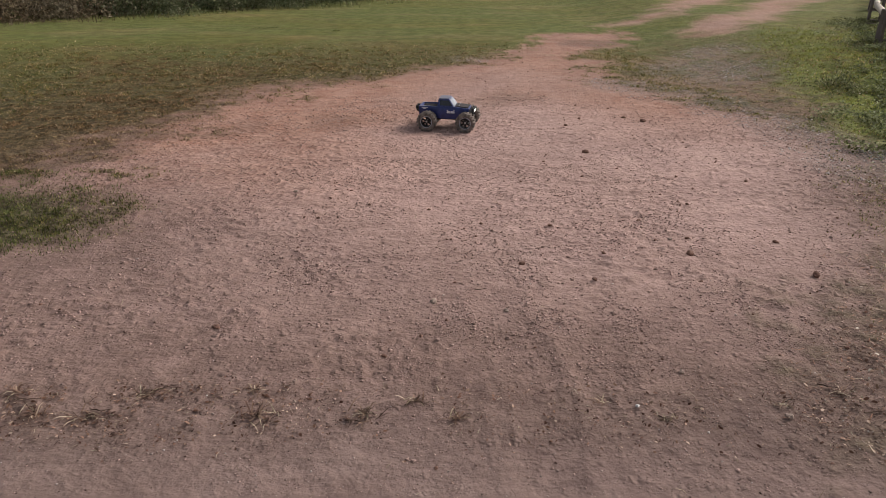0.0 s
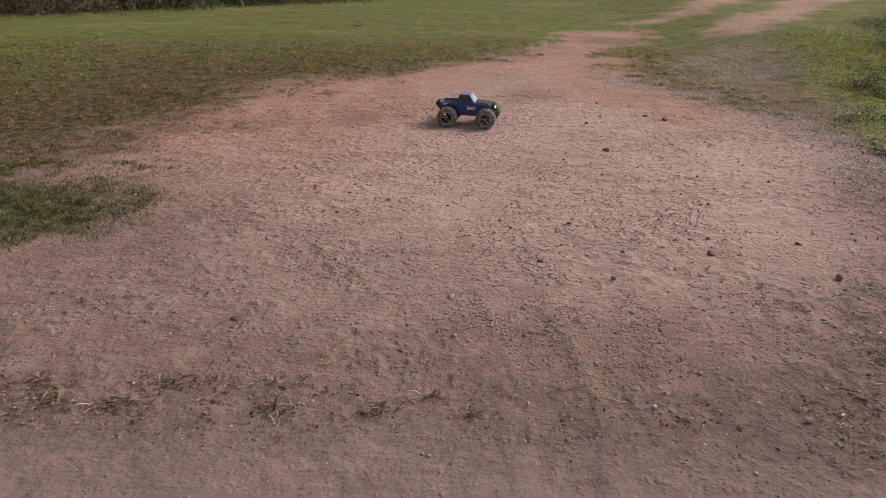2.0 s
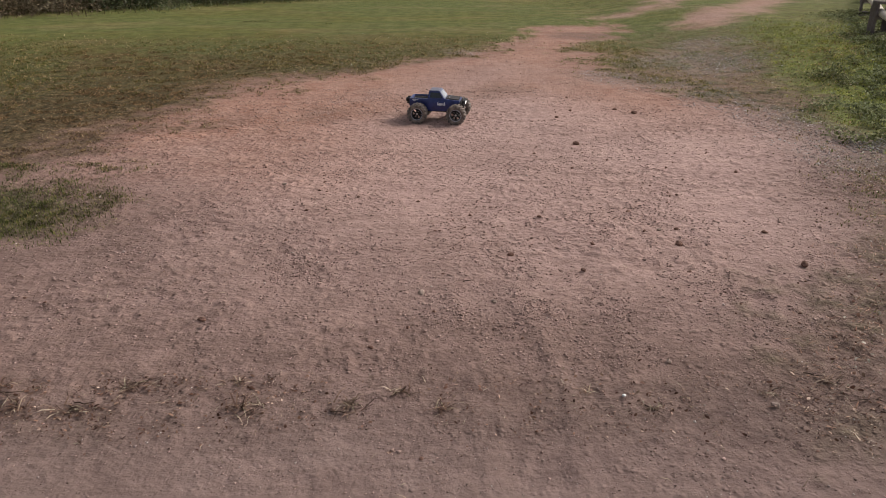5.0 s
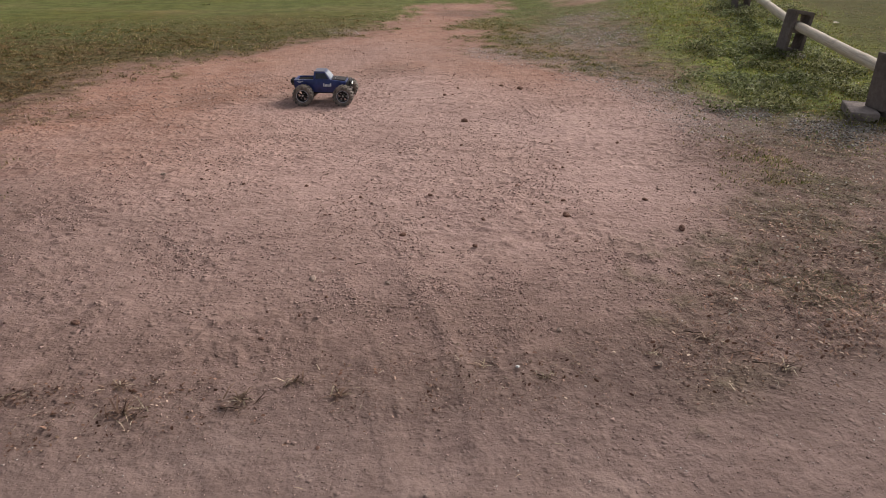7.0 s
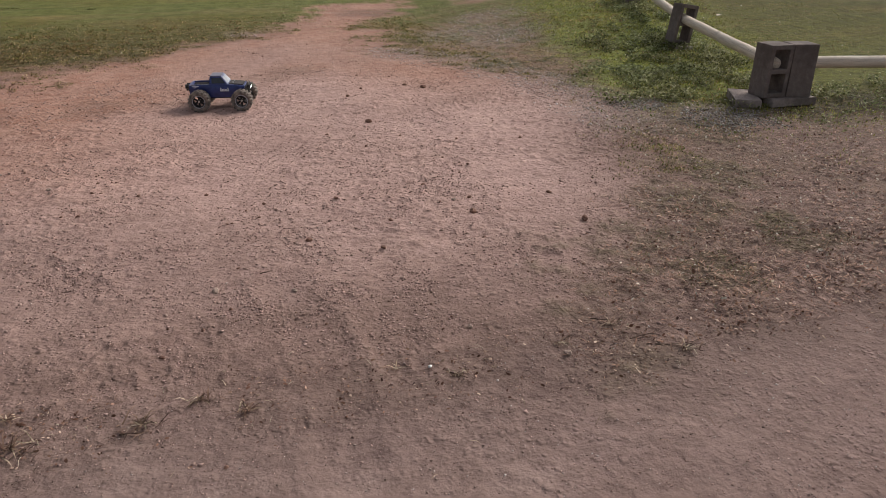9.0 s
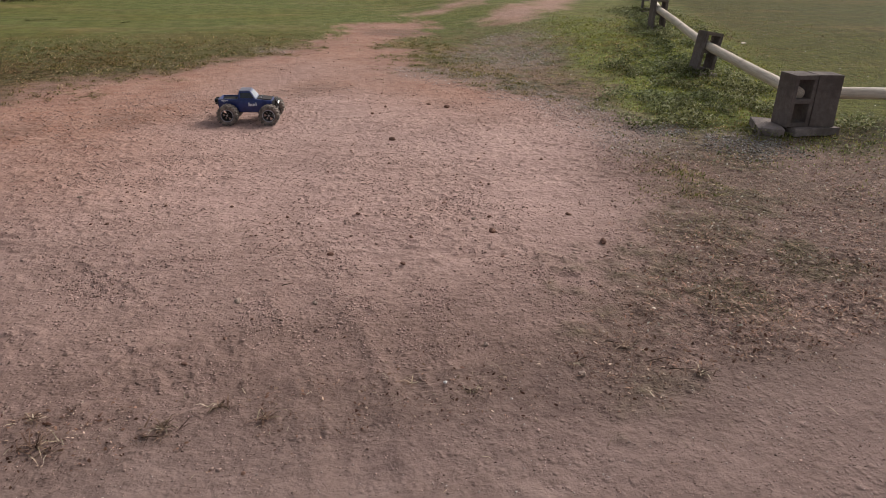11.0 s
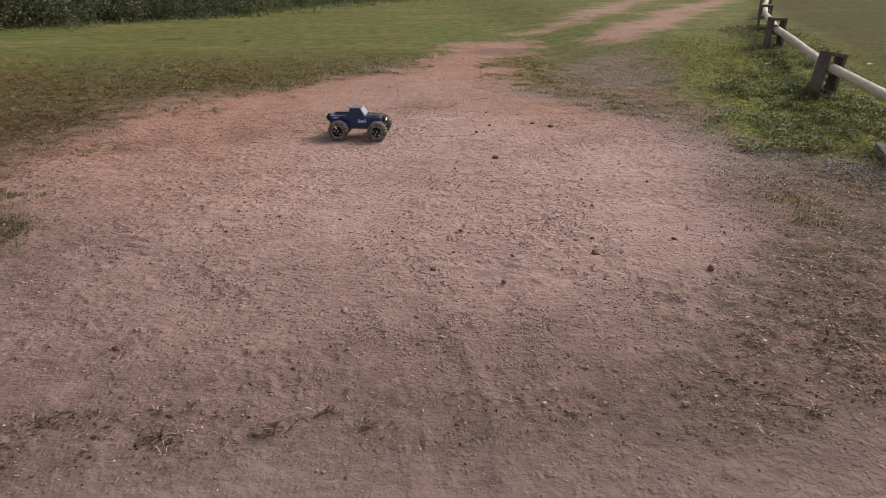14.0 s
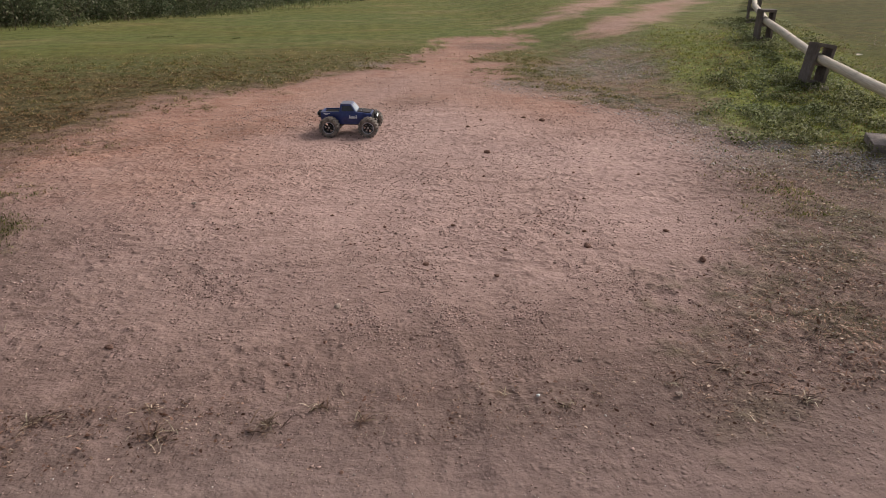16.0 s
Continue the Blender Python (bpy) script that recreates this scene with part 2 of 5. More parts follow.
def rod(bm, a, b, r0, r1=None, seg=10):
    a, b = Vector(a), Vector(b)
    q = (b - a).to_track_quat("Z", "Y").to_matrix().to_4x4()
    bmesh.ops.create_cone(bm, cap_ends=True, segments=seg, radius1=r0, radius2=r0 if r1 is None else r1,
                          depth=(b - a).length, matrix=Matrix.Translation((a + b) / 2) @ q)
    return bm


# ---- smooth value noise on the plan ----
def lattice(ix, iy, seed):
    h = (ix.astype(np.int64) * 374761393 + iy.astype(np.int64) * 668265263 + seed * 974634721) & 0x7FFFFFFF
    h = ((h ^ (h >> 13)) * 1274126177) & 0x7FFFFFFF
    return ((h ^ (h >> 16)) & 0xFFFF) / 65535.0


def vnoise(x, y, size, seed=0):
    x, y = np.asarray(x, float) / size, np.asarray(y, float) / size
    ix, iy = np.floor(x), np.floor(y)
    u, v = x - ix, y - iy
    u, v = u * u * (3 - 2 * u), v * v * (3 - 2 * v)
    a, b = lattice(ix, iy, seed), lattice(ix + 1, iy, seed)
    c, d = lattice(ix, iy + 1, seed), lattice(ix + 1, iy + 1, seed)
    return (a * (1 - u) + b * u) * (1 - v) + (c * (1 - u) + d * u) * v


def fbm(x, y, size, seed=0, octaves=4, gain=0.55):
    out, amp, total = 0.0, 1.0, 0.0
    for k in range(octaves):
        out, total = out + amp * vnoise(x + 13.7 * k, y - 7.3 * k, size / 2**k, seed + 31 * k), total + amp
        amp *= gain
    return out / total


def step(a, b, v):
    t = np.clip((np.asarray(v, float) - a) / (b - a), 0, 1)
    return t * t * (3 - 2 * t)


def signed(x, y, loop):
    """Distance to a closed outline: negative inside."""
    x, y = np.asarray(x, float), np.asarray(y, float)
    best, inside = np.full(x.shape, 1e9), np.zeros(x.shape, bool)
    for (ax, ay), (bx, by) in zip(loop, loop[1:] + loop[:1]):
        dx, dy = bx - ax, by - ay
        t = np.clip(((x - ax) * dx + (y - ay) * dy) / (dx * dx + dy * dy), 0, 1)
        best = np.minimum(best, np.hypot(x - ax - t * dx, y - ay - t * dy))
        if ay != by:
            inside ^= ((ay > y) != (by > y)) & (x < (bx - ax) * (y - ay) / (by - ay) + ax)
    return np.where(inside, -best, best)


def along(x, y, line):
    """Distance to an open line."""
    x, y = np.asarray(x, float), np.asarray(y, float)
    best = np.full(x.shape, 1e9)
    for (ax, ay), (bx, by) in zip(line, line[1:]):
        dx, dy = bx - ax, by - ay
        t = np.clip(((x - ax) * dx + (y - ay) * dy) / (dx * dx + dy * dy), 0, 1)
        best = np.minimum(best, np.hypot(x - ax - t * dx, y - ay - t * dy))
    return best


# ---- the plan: bare pull-off, road in front, two ruts leading away ----
BARE = [(-9, 1.9), (-4.5, 3.2), (-3.3, 4.3), (-2.9, 5.05), (-2.7, 5.8), (-2.45, 6.6), (-2.0, 7.5), (-1.27, 8.05), (-0.6, 8.5), (0.1, 9.3),
        (0.85, 9.9), (1.3, 11.1), (1.8, 12.1), (3.0, 12.6), (2.75, 11.3), (1.9, 9.3), (1.65, 7.7), (2.15, 6.95), (2.5, 6.3), (2.6, 5.4),
        (2.52, 4.6), (2.3, 4.0), (1.98, 3.3), (1.62, 2.85), (1.38, 2.4), (0.98, 1.93), (2.2, 1.88), (4.5, 2.1), (9, 2.6), (60, 8), (60, -30), (-60, -30), (-60, -6)]
ISLAND = [(-3.4, 3.1), (-2.42, 3.28), (-2.14, 3.5), (-2.02, 3.8), (-2.18, 4.05), (-2.5, 4.15), (-3.5, 4.0)]
RUTS = [[(3.3, 13.3), (4.05, 14.0), (4.75, 14.8), (6.3, 17.4), (7.8, 19.6), (12, 25.5), (30, 50)], [(4.0, 11.5), (4.6, 12.05), (5.4, 12.95), (7.0, 15.4), (9.4, 18.6), (14, 24.5), (33, 50)]]
MAUVE_LINE = [(-0.1, 1.95), (0.5, 1.97), (1.1, 2.0), (1.6, 2.3), (2.3, 2.5), (3.2, 3.0)]
GREEN_EDGE = ([4.6, 5.0, 5.5, 6.4, 8.0, 9.3, 11.5, 14.2, 17.8], [3.2, 2.95, 3.05, 3.3, 3.55, 3.9, 4.7, 6.3, 8.35])     # y, x: where the lush grass begins
TRACKS = [[(-0.01, 2.75), (0.03, 2.45), (0.07, 2.2), (0.08, 1.95), (0.06, 1.6)], [(0.36, 2.45), (0.31, 2.2), (0.29, 1.98)]]
WASH = [(-3.0, 4.75), (-2.0, 5.5), (-1.2, 5.9), (-0.2, 6.4), (0.6, 7.1)]


def plan(x, y):
    """Cover of the ground at places of the plan: turf, red soil, road, darker soil, gravel."""
    ragged = (fbm(x, y, 0.9, 3) - 0.5) * 0.9 + (fbm(x, y, 0.22, 5) - 0.5) * 0.7
    bare = signed(x, y, BARE)
    fray = 0.3 * step(0.5, -1.5, x)
    crisp = step(1.2, 1.7, x) * step(2.5, 3.2, y) * step(6.6, 5.6, y)
    turf = step(-0.28 - fray, 0.30 + 0.5 * fray, bare + 0.12 * (1 - crisp) - 0.06 * crisp + 1.15 * (1 - 0.6 * crisp) * ragged * np.clip(0.45 + 0.07 * y, 0.4, 1.3) + 0.55 * (fbm(x, y, 0.10, 6, 3) - 0.5))
    isle = signed(x, y, ISLAND)
    turf = np.maximum(turf, 0.95 * step(0.30, -0.28, isle + ragged * 0.6))
    for sx, sy, sr in ((-2.08, 5.56, 0.3), (-2.4, 4.9, 0.28), (-2.2, 4.5, 0.35), (-0.15, 6.42, 0.22), (-1.5, 6.9, 0.25)):
        turf = np.maximum(turf, 0.45 * step(sr, sr * 0.3, np.hypot((x - sx) * 0.8, y - sy) + ragged * 0.4) * step(0.4, 0.7, vnoise(x, y, 0.08, 8)))
    rut = np.minimum(along(x, y, RUTS[0]), along(x, y, RUTS[1]))
    turf = turf * (1 - 0.92 * step(0.66, 0.08, rut + ragged * 0.9 + 0.5 * (fbm(x, y, 0.35, 7) - 0.5)))
    turf = turf * (1 - step(0.8, 1.4, x) * step(2.25, 1.95, y - 0.012 * x))
    turf = turf * (1 - 0.5 * step(1.3, 1.8, x) * step(4.2, 5.0, y) * step(11.5, 9.0, y) * (1 - lush(x, y)) * step(0.36, 0.60, 0.4 * fbm(x, y, 0.6, 131, 3) + 0.6 * fbm(x, y, 0.11, 132, 3)))
    worn = step(1.2, 2.2, x) * step(4.9, 3.2, y) * step(1.7, 2.1, y)
    red = step(-2.2, -0.3, bare) * step(4.6, 6.5, y) * 0.8 + step(8.0, 9.5, y) * 0.5 * step(14.0, 11.5, y) * step(2.9, 2.2, x) + 0.35 * step(0.5, 0.1, along(x, y, WASH)) + 0.5 * step(0.3, -1.6, x - 0.15 * (y - 4)) * step(3.2, 4.6, y)
    red = np.clip(red * (0.45 + 1.1 * fbm(x, y, 1.1, 9)), 0, 1)
    road = step(2.3, 1.75, y + ragged * 0.2 - 0.02 * x * x * (x > 2)) * step(12, 6, abs(x))
    # darker near band, island rim and worn cover; also the damp patch farther off
    dark_soil = 0.45 * step(0.6, 0.05, abs(y - 2.05 - 0.1 * ragged)) + 0.5 * step(0.9, 0.2, np.hypot((x - 0.2) / 1.0, (y - 2.15) / 0.6))
    dark_soil = np.clip(dark_soil + 0.6 * step(0.45, 0.05, along(x, y, WASH) + 0.45 * ragged) * step(0.38, 0.6, fbm(x, y, 0.35, 22)) + 0.75 * worn + 0.3 * step(0.35, 0.0, abs(bare + 0.2 + ragged * 0.5)), 0, 1) * (0.4 + 0.9 * fbm(x, y, 0.5, 21))
    dark_soil = np.clip(dark_soil + 0.42 * step(0.8, 0.0, isle + ragged * 0.6) + 0.25 * step(-0.4, -1.4, x) * step(3.0, 2.2, y) + 0.3 * step(-0.6, -2.0, x) * step(5.2, 4.2, y) * step(2.2, 3.0, y) + 0.62 * step(3.9, 2.4, y + 0.4 * ragged + 0.3 * x) * step(1.9, 2.3, y) + 0.9 * step(0.8, 0.3, np.hypot((x - 2.1) / 0.75, (y - 10.95) / 0.75) + 0.5 * ragged), 0, 1)
    dark_soil = np.clip(dark_soil + 0.4 * step(1.6, 2.0, x) * step(4.6, 5.4, y) * step(11.5, 9.0, y) * step(0.0, 0.4, bare), 0, 1)
    dark_soil = np.clip(dark_soil + 0.5 * step(0.55, 0.1, abs(bare + 0.1 + 0.5 * ragged)) * step(1.4, 0.4, x) * step(3.6, 4.4, y), 0, 1)
    gravel = step(0.5, 0.1, along(x, y, [(1.7, 7.6), (2.3, 6.9), (2.6, 6.0), (2.7, 5.0), (2.5, 4.4)]) + ragged * 0.5)
    for gx, gy, gr in ((3.45, 4.4, 0.5), (3.5, 9.6, 0.7), (2.9, 8.4, 1.1), (0.2, 9.4, 0.4)):
        gravel = np.maximum(gravel, step(gr, gr * 0.3, np.hypot(x - gx, y - gy) + ragged * 0.4))
    return turf, worn, red, np.clip(road, 0, 1), np.clip(dark_soil, 0, 1), gravel * 0.9


def lush(x, y):
    """Green, well-grown grass along the fence, as against the thin grey-brown turf by the ruts."""
    return step(-0.35, 0.5, x - np.interp(y, *GREEN_EDGE) + 1.1 * (fbm(x, y, 0.8, 98) - 0.5) + 0.5 * (fbm(x, y, 0.2, 88) - 0.5))


def field(x, y):
    """The browner mown field on the far side of the fence."""
    return step(0.0, 0.9, x - 4.0 - 0.45 * (y - 4.9)) * step(3.5, 4.4, x) * step(4.0, 4.6, y)


def patches(x, y):
    """How the trampled cover breaks into mats with bare soil between them."""
    return step(0.40, 0.60, fbm(x, y, 0.7, 135, 3) + 0.10 * step(2.2, 3.2, x))


GREENS = [(1.87, 3.1, 0.42), (1.68, 2.72, 0.3), (2.1, 3.0, 0.4), (1.7, 2.25, 0.26), (2.5, 3.4, 0.4), (3.0, 4.0, 0.35), (2.3, 2.5, 0.3), (2.75, 4.3, 0.3)]


def green_spots(x, y):
    """Where green grass comes through the trampled soil."""
    best = np.zeros(np.shape(x))
    for sx, sy, sr in GREENS:
        best = np.maximum(best, step(sr, 0.3 * sr, np.hypot(x - sx, (y - sy) * 0.9) + 0.5 * (fbm(x, y, 0.15, 31) - 0.5)))
    return best


LUSH = [(5.4, 3.85), (4.6, 3.95), (3.9, 4.05), (3.35, 4.6), (3.3, 4.95), (3.5, 5.5), (4.0, 6.6), (4.5, 7.6)]
FENCE = [(5.2, 4.35), (4.5, 4.4), (3.7, 5.2), (4.0, 4.7), (4.5, 6.7), (5.4, 9.0), (6.7, 11.6)]


def weedy(x, y):
    """Mats of broad-leaved weeds along the fence and round its corner, clear of the spilled gravel."""
    near = step(0.8, 0.15, np.minimum(along(x, y, FENCE), along(x, y, LUSH)) + 1.0 * (fbm(x, y, 0.5, 63) - 0.4))
    free = (1 - step(0.45, 0.2, np.hypot(x - 3.3, y - 4.3))) * (1 - step(0.4, 0.15, np.hypot(x - 3.05, y - 4.6)))
    return near * free * step(3.6, 4.3, y + 0.5 * (fbm(x, y, 0.3, 139) - 0.5)) * (0.25 + 0.75 * step(4.2, 4.9, y)) * (0.06 + 0.94 * step(0.42, 0.56, fbm(x, y, 0.2, 64, 3)))


def sight(x, y):
    """The wedge of ground that is cared for in detail."""
    a = np.arctan2(x + 0.2, y - 0.1)
    return ((a > radians(-42)) & (a < radians(62))).astype(float)


# trampled, half-dead cover between the bare soil and the road
def tramped(x, y):
    edge = signed(x, y, BARE) + 0.5 * (fbm(x, y, 0.5, 33) - 0.5) + 0.3 * (fbm(x, y, 0.12, 34) - 0.5)
    return step(-0.30, 0.30, edge) * step(0.5, 1.0, x) * step(5.0, 3.5, y + 0.25 * (x - 2.5) + 0.9 * (fbm(x, y, 0.5, 36) - 0.5)) * step(1.82, 1.93, y - 0.005 * x + 0.12 * (fbm(x, y, 0.2, 137) - 0.5)) * sight(x, y)


def withered(x, y):
    """Brown, dying turf beside the bare soil and in patches beyond."""
    edge = signed(x, y, BARE)
    return np.clip(0.95 * step(2.4, 0.0, edge + 2.6 * (fbm(x, y, 0.9, 95) - 0.5)) + 0.9 * step(0.50, 0.64, fbm(x, y, 0.8, 96)) * step(16, 9, np.hypot(x, y)), 0.05, 0.95) * step(1.2, 0.2, x) * (0.5 + 0.5 * step(-1.0, -2.8, x)) * step(0.0, 0.4, signed(x, y, ISLAND)) 


def strewn(x, y):
    """Where straw lies along the road edge: thick at one end, in drifts beyond."""
    drift = step(0.40, 0.6, fbm(x, y, 0.16, 39)) * step(0.26, 0.03, abs(y - 1.98 + 0.1 * step(0.3, 1.2, x) - 0.06 * (fbm(x, y, 0.5, 40) - 0.5)))
    thick = step(-0.6, -1.2, x) * step(0.24, 0.04, abs(y - 2.02)) * step(0.34, 0.6, fbm(x, y, 0.10, 38)) * (0.25 + 0.75 * step(0.4, 0.6, vnoise(x, y, 0.035, 36)))
    return np.clip(0.35 * drift + thick, 0, 1)


def height(x, y):
    """The lie of the ground: level, with a low rise along the fence."""
    return 0.22 * step(4.8, 9.0, y) * step(2.6, 4.9, x) * step(60, 30, y)


def relief(x, y):
    """Lumps, ruts and scuffs of the loose soil."""
    bare = signed(x, y, BARE)
    soft = 1 - 0.6 * step(2.2, 1.75, y)
    z = (fbm(x, y, 0.55, 41, 3) - 0.5) * 0.024
    near = step(7.6, 5.5, y) * step(4.2, 2.8, abs(x - 0.2))
    z = z + (fbm(x, y, 0.12, 47, 3) - 0.5) * 0.009 * soft * near
    lumps = fbm(x + 0.03 * vnoise(x, y, 0.07, 54), y, 0.032, 53, 2, 0.6)
    rough = 0.35 + 1.0 * step(0.35, 0.6, fbm(x, y, 0.45, 55, 3))
    z = z + (step(0.54, 0.78, lumps) * 0.0062 - step(0.45, 0.2, lumps) * 0.0006) * soft * near * rough
    z = z + (vnoise(x + 0.3 * vnoise(x, y, 0.1, 3), y, 0.05, 57) - 0.5) * 0.0035 * (0.3 + soft) * near * rough
    for line, wide, deep in (([(-0.05, 1.8), (-0.05, 2.05), (-0.10, 2.45)], 0.03, 0.003), ([(0.17, 1.9), (0.16, 2.2), (0.12, 2.45)], 0.04, 0.0018),
                             ([(0.30, 1.9), (0.22, 2.5)], 0.04, 0.002), ([(-1.6, 2.75), (-0.9, 3.1), (0.2, 3.2), (0.9, 2.9)], 0.05, 0.003),
                             ([(-1.9, 3.1), (-1.3, 3.4), (-0.4, 3.6)], 0.05, 0.003)):
        d = along(x, y, line) + (vnoise(x, y, 0.09, 81) - 0.5) * 0.03
        z = z - deep * step(wide, wide * 0.3, d) + 0.6 * deep * step(wide * 0.8, 0.0, abs(d - wide * 1.25))
    for line in TRACKS:
        d = along(x, y, line) + (vnoise(x, y, 0.12, 83) - 0.5) * 0.03
        z = z - 0.004 * step(0.11, 0.05, d) + 0.003 * step(0.05, 0.0, abs(d - 0.13))
    z = z - 0.02 * step(0.35, 0.0, along(x, y, WASH)) * fbm(x, y, 0.3, 71)
    return z * step(14, 8, np.hypot(x, y)) + 0.012 * step(-0.1, 0.3, bare) * (fbm(x, y, 0.3, 61) - 0.4)


def axis(lo, hi, parts, grow=1.07):
    """Ticks from -600 to 600: fine between lo and hi, coarser outwards."""
    ticks, v = [], lo
    while v < hi:
        ticks.append(v)
        v += parts
    for sign, start in ((-1, lo), (1, hi)):
        d, gap = 0.0, parts
        while d < 600:
            gap = min(gap * (grow if sign > 0 else 1.07), 60)
            d += gap
            ticks.append(start + sign * d)
    return np.array(sorted(ticks))


gx, gy = axis(-2.6, 2.9, 0.0118), axis(1.2, 6.6, 0.0118, 1.034)
XX, YY = np.meshgrid(gx, gy)
nx, ny = len(gx), len(gy)
gridded = np.arange(nx * ny).reshape(ny, nx)
quads = np.stack([gridded[:-1, :-1], gridded[:-1, 1:], gridded[1:, 1:], gridded[1:, :-1]], -1).reshape(-1, 4)
px, py = XX.ravel(), YY.ravel()
turf, worn, red, road, dark_soil, gravel = plan(px, py)
ground = mesh_from("ground", np.stack([px, py, height(px, py) + relief(px, py)], 1), quads, SOIL, smooth=True)
mossy = np.maximum(0.35 * step(0.46, 0.6, fbm(px, py, 0.4, 37)), 0.8 * green_spots(px, py)) * step(4.6, 4.0, px)
for name, values in (("turf", np.clip(turf, 0, 1) * (1 - 0.85 * tramped(px, py) * (1 - mossy))), ("red", red), ("road", road), ("dark_soil", np.clip(dark_soil + 1.0 * strewn(px, py), 0, 1)),
                     ("gravel", gravel), ("mulch", tramped(px, py) * (1 - 0.6 * mossy) * (0.5 + 0.4 * patches(px, py)) * np.clip(0.6 + 0.7 * fbm(px, py, 0.25, 35), 0, 1)), ("green", lush(px, py) * step(4.4, 5.2, py)), ("field", field(px, py)), ("weeds", weedy(px, py)), ("far", step(6, 13, np.hypot(px, py))),
                     ("wither", withered(px, py)), ("mauve_tone", np.clip(0.6 * step(0.2, 1.6, px) * step(2.05, 1.7, py - 0.02 * px * px) + step(0.45, 0.05, along(px, py, MAUVE_LINE) + 0.5 * (fbm(px, py, 0.3, 24) - 0.5)) + 0.75 * step(0.30, 0.55, fbm(px, py, 0.22, 27)) * step(1.6, 1.95, py) * step(0.12, 0.04, np.minimum(along(px, py, TRACKS[0]), along(px, py, TRACKS[1])) + 0.08 * (fbm(px, py, 0.12, 25) - 0.5)) + 0.5 * tramped(px, py) * step(0.4, 0.6, fbm(px, py, 0.5, 26)), 0, 1)), ("dry", step(1.2, 0.3, np.minimum(along(px, py, RUTS[0]), along(px, py, RUTS[1]))) + step(2.0, 0.6, np.hypot((px - 0.5) / 1.5, (py - 4.9) / 1.6)) * np.clip(0.3 + fbm(px, py, 0.8, 99), 0, 1))):
    ground.data.attributes.new(name, "FLOAT", "POINT").data.foreach_set("value", values.astype(np.float32))
tagged(ground, "pinkish sandy bare soil pull-off and dirt road, running out into mown turf", "ground", kind="structure")


# ---- grass ----
def blades(name, x, y, length, width, material, seed, bend=0.6, flat=0.0, lift=-0.004, press=1.0):
    """Bent tapering blades, one per place, in one mesh."""
    rng = np.random.default_rng(seed)
    n = len(x)
    z = height(x, y) + relief(x, y) + lift
    yaw, lean = rng.uniform(0, 2 * np.pi, n), rng.uniform(0.15, 1.0, n) * bend + flat
    along_x, along_y = np.cos(yaw), np.sin(yaw)
    v = np.zeros((n, 5, 3))
    for k, (f, w, s) in enumerate(((0.0, 1.0, -1), (0.0, 1.0, 1), (0.55, 0.8, -1), (0.55, 0.8, 1), (1.0, 0.0, 1))):
        reach = length * f * np.sin(lean * (0.5 + 0.7 * f))
        rise = length * f * np.cos(np.clip(lean * (0.4 + 0.7 * f), 0, 1.5))
        v[:, k, 0] = x + along_x * reach - along_y * s * width * w / 2
        v[:, k, 1] = y + along_y * reach + along_x * s * width * w / 2
        v[:, k, 2] = z + rise * press
    base = (np.arange(n) * 5)[:, None, None]
    tris = (base + np.array([[0, 1, 3], [0, 3, 2], [2, 3, 4]])[None]).reshape(-1, 3)
    return tagged(mesh_from(name, v.reshape(-1, 3), tris, material), kind="stuff")


def scatter(n, x0, x1, y0, y1, seed, chance):
    rng = np.random.default_rng(seed)
    x, y = rng.uniform(x0, x1, n), rng.uniform(y0, y1, n)
    keep = rng.uniform(0, 1, n) < chance(x, y)
    return x[keep], y[keep]


TURF = blade_material("turf blades", (0.0, (0.127, 0.148, 0.0435)), (0.35, (0.225, 0.232, 0.0725)), (0.6, (0.341, 0.288, 0.12)), (0.85, (0.546, 0.417, 0.217)), (1.0, (0.85, 0.705, 0.453)), brown=0.3, clumps=0.6, soft=0.55)
GREEN = blade_material("green blades", (0.0, (0.173, 0.199, 0.0401)), (0.5, (0.353, 0.388, 0.0799)), (0.85, (0.506, 0.507, 0.146)), (1.0, (0.628, 0.582, 0.246)), brown=0.3, clumps=0.55)
DEEP = blade_material("deep green blades", (0.0, (0.0728, 0.097, 0.0258)), (0.5, (0.139, 0.169, 0.0492)), (0.85, (0.244, 0.24, 0.0936)), (1.0, (0.365, 0.311, 0.152)), brown=0.4)
STRAW = blade_material("straw", (0.0, (0.095, 0.055, 0.042)), (0.5, (0.19, 0.115, 0.085)), (0.75, (0.28, 0.18, 0.13)), (0.9, (0.5, 0.4, 0.29)), (1.0, (0.66, 0.57, 0.43)), brown=0.15, soft=0.12)
LITTER = blade_material("reddish plant litter", (0.0, (0.05, 0.026, 0.019)), (0.5, (0.13, 0.066, 0.047)), (0.75, (0.27, 0.16, 0.115)), (0.9, (0.5, 0.38, 0.28)), (1.0, (0.7, 0.6, 0.47)), brown=0.1, clumps=0.3, soft=0.08)
FIBRE = blade_material("dead grass fibres", (0.0, (0.22, 0.114, 0.0837)), (0.4, (0.406, 0.21, 0.145)), (0.75, (0.582, 0.329, 0.231)), (1.0, (0.816, 0.566, 0.436)), brown=0.1, clumps=0.5, soft=0.12)
SPROUT = blade_material("thin green blades", (0.0, (0.114, 0.113, 0.0405)), (0.5, (0.228, 0.221, 0.081)), (0.8, (0.361, 0.324, 0.144)), (1.0, (0.57, 0.486, 0.315)), brown=0.2, clumps=0.5)
DULL = blade_material("dull brown blades", (0.0, (0.166, 0.124, 0.0683)), (0.5, (0.354, 0.258, 0.154)), (0.85, (0.557, 0.415, 0.283)), (1.0, (0.85, 0.663, 0.495)), brown=0.5, clumps=0.7)
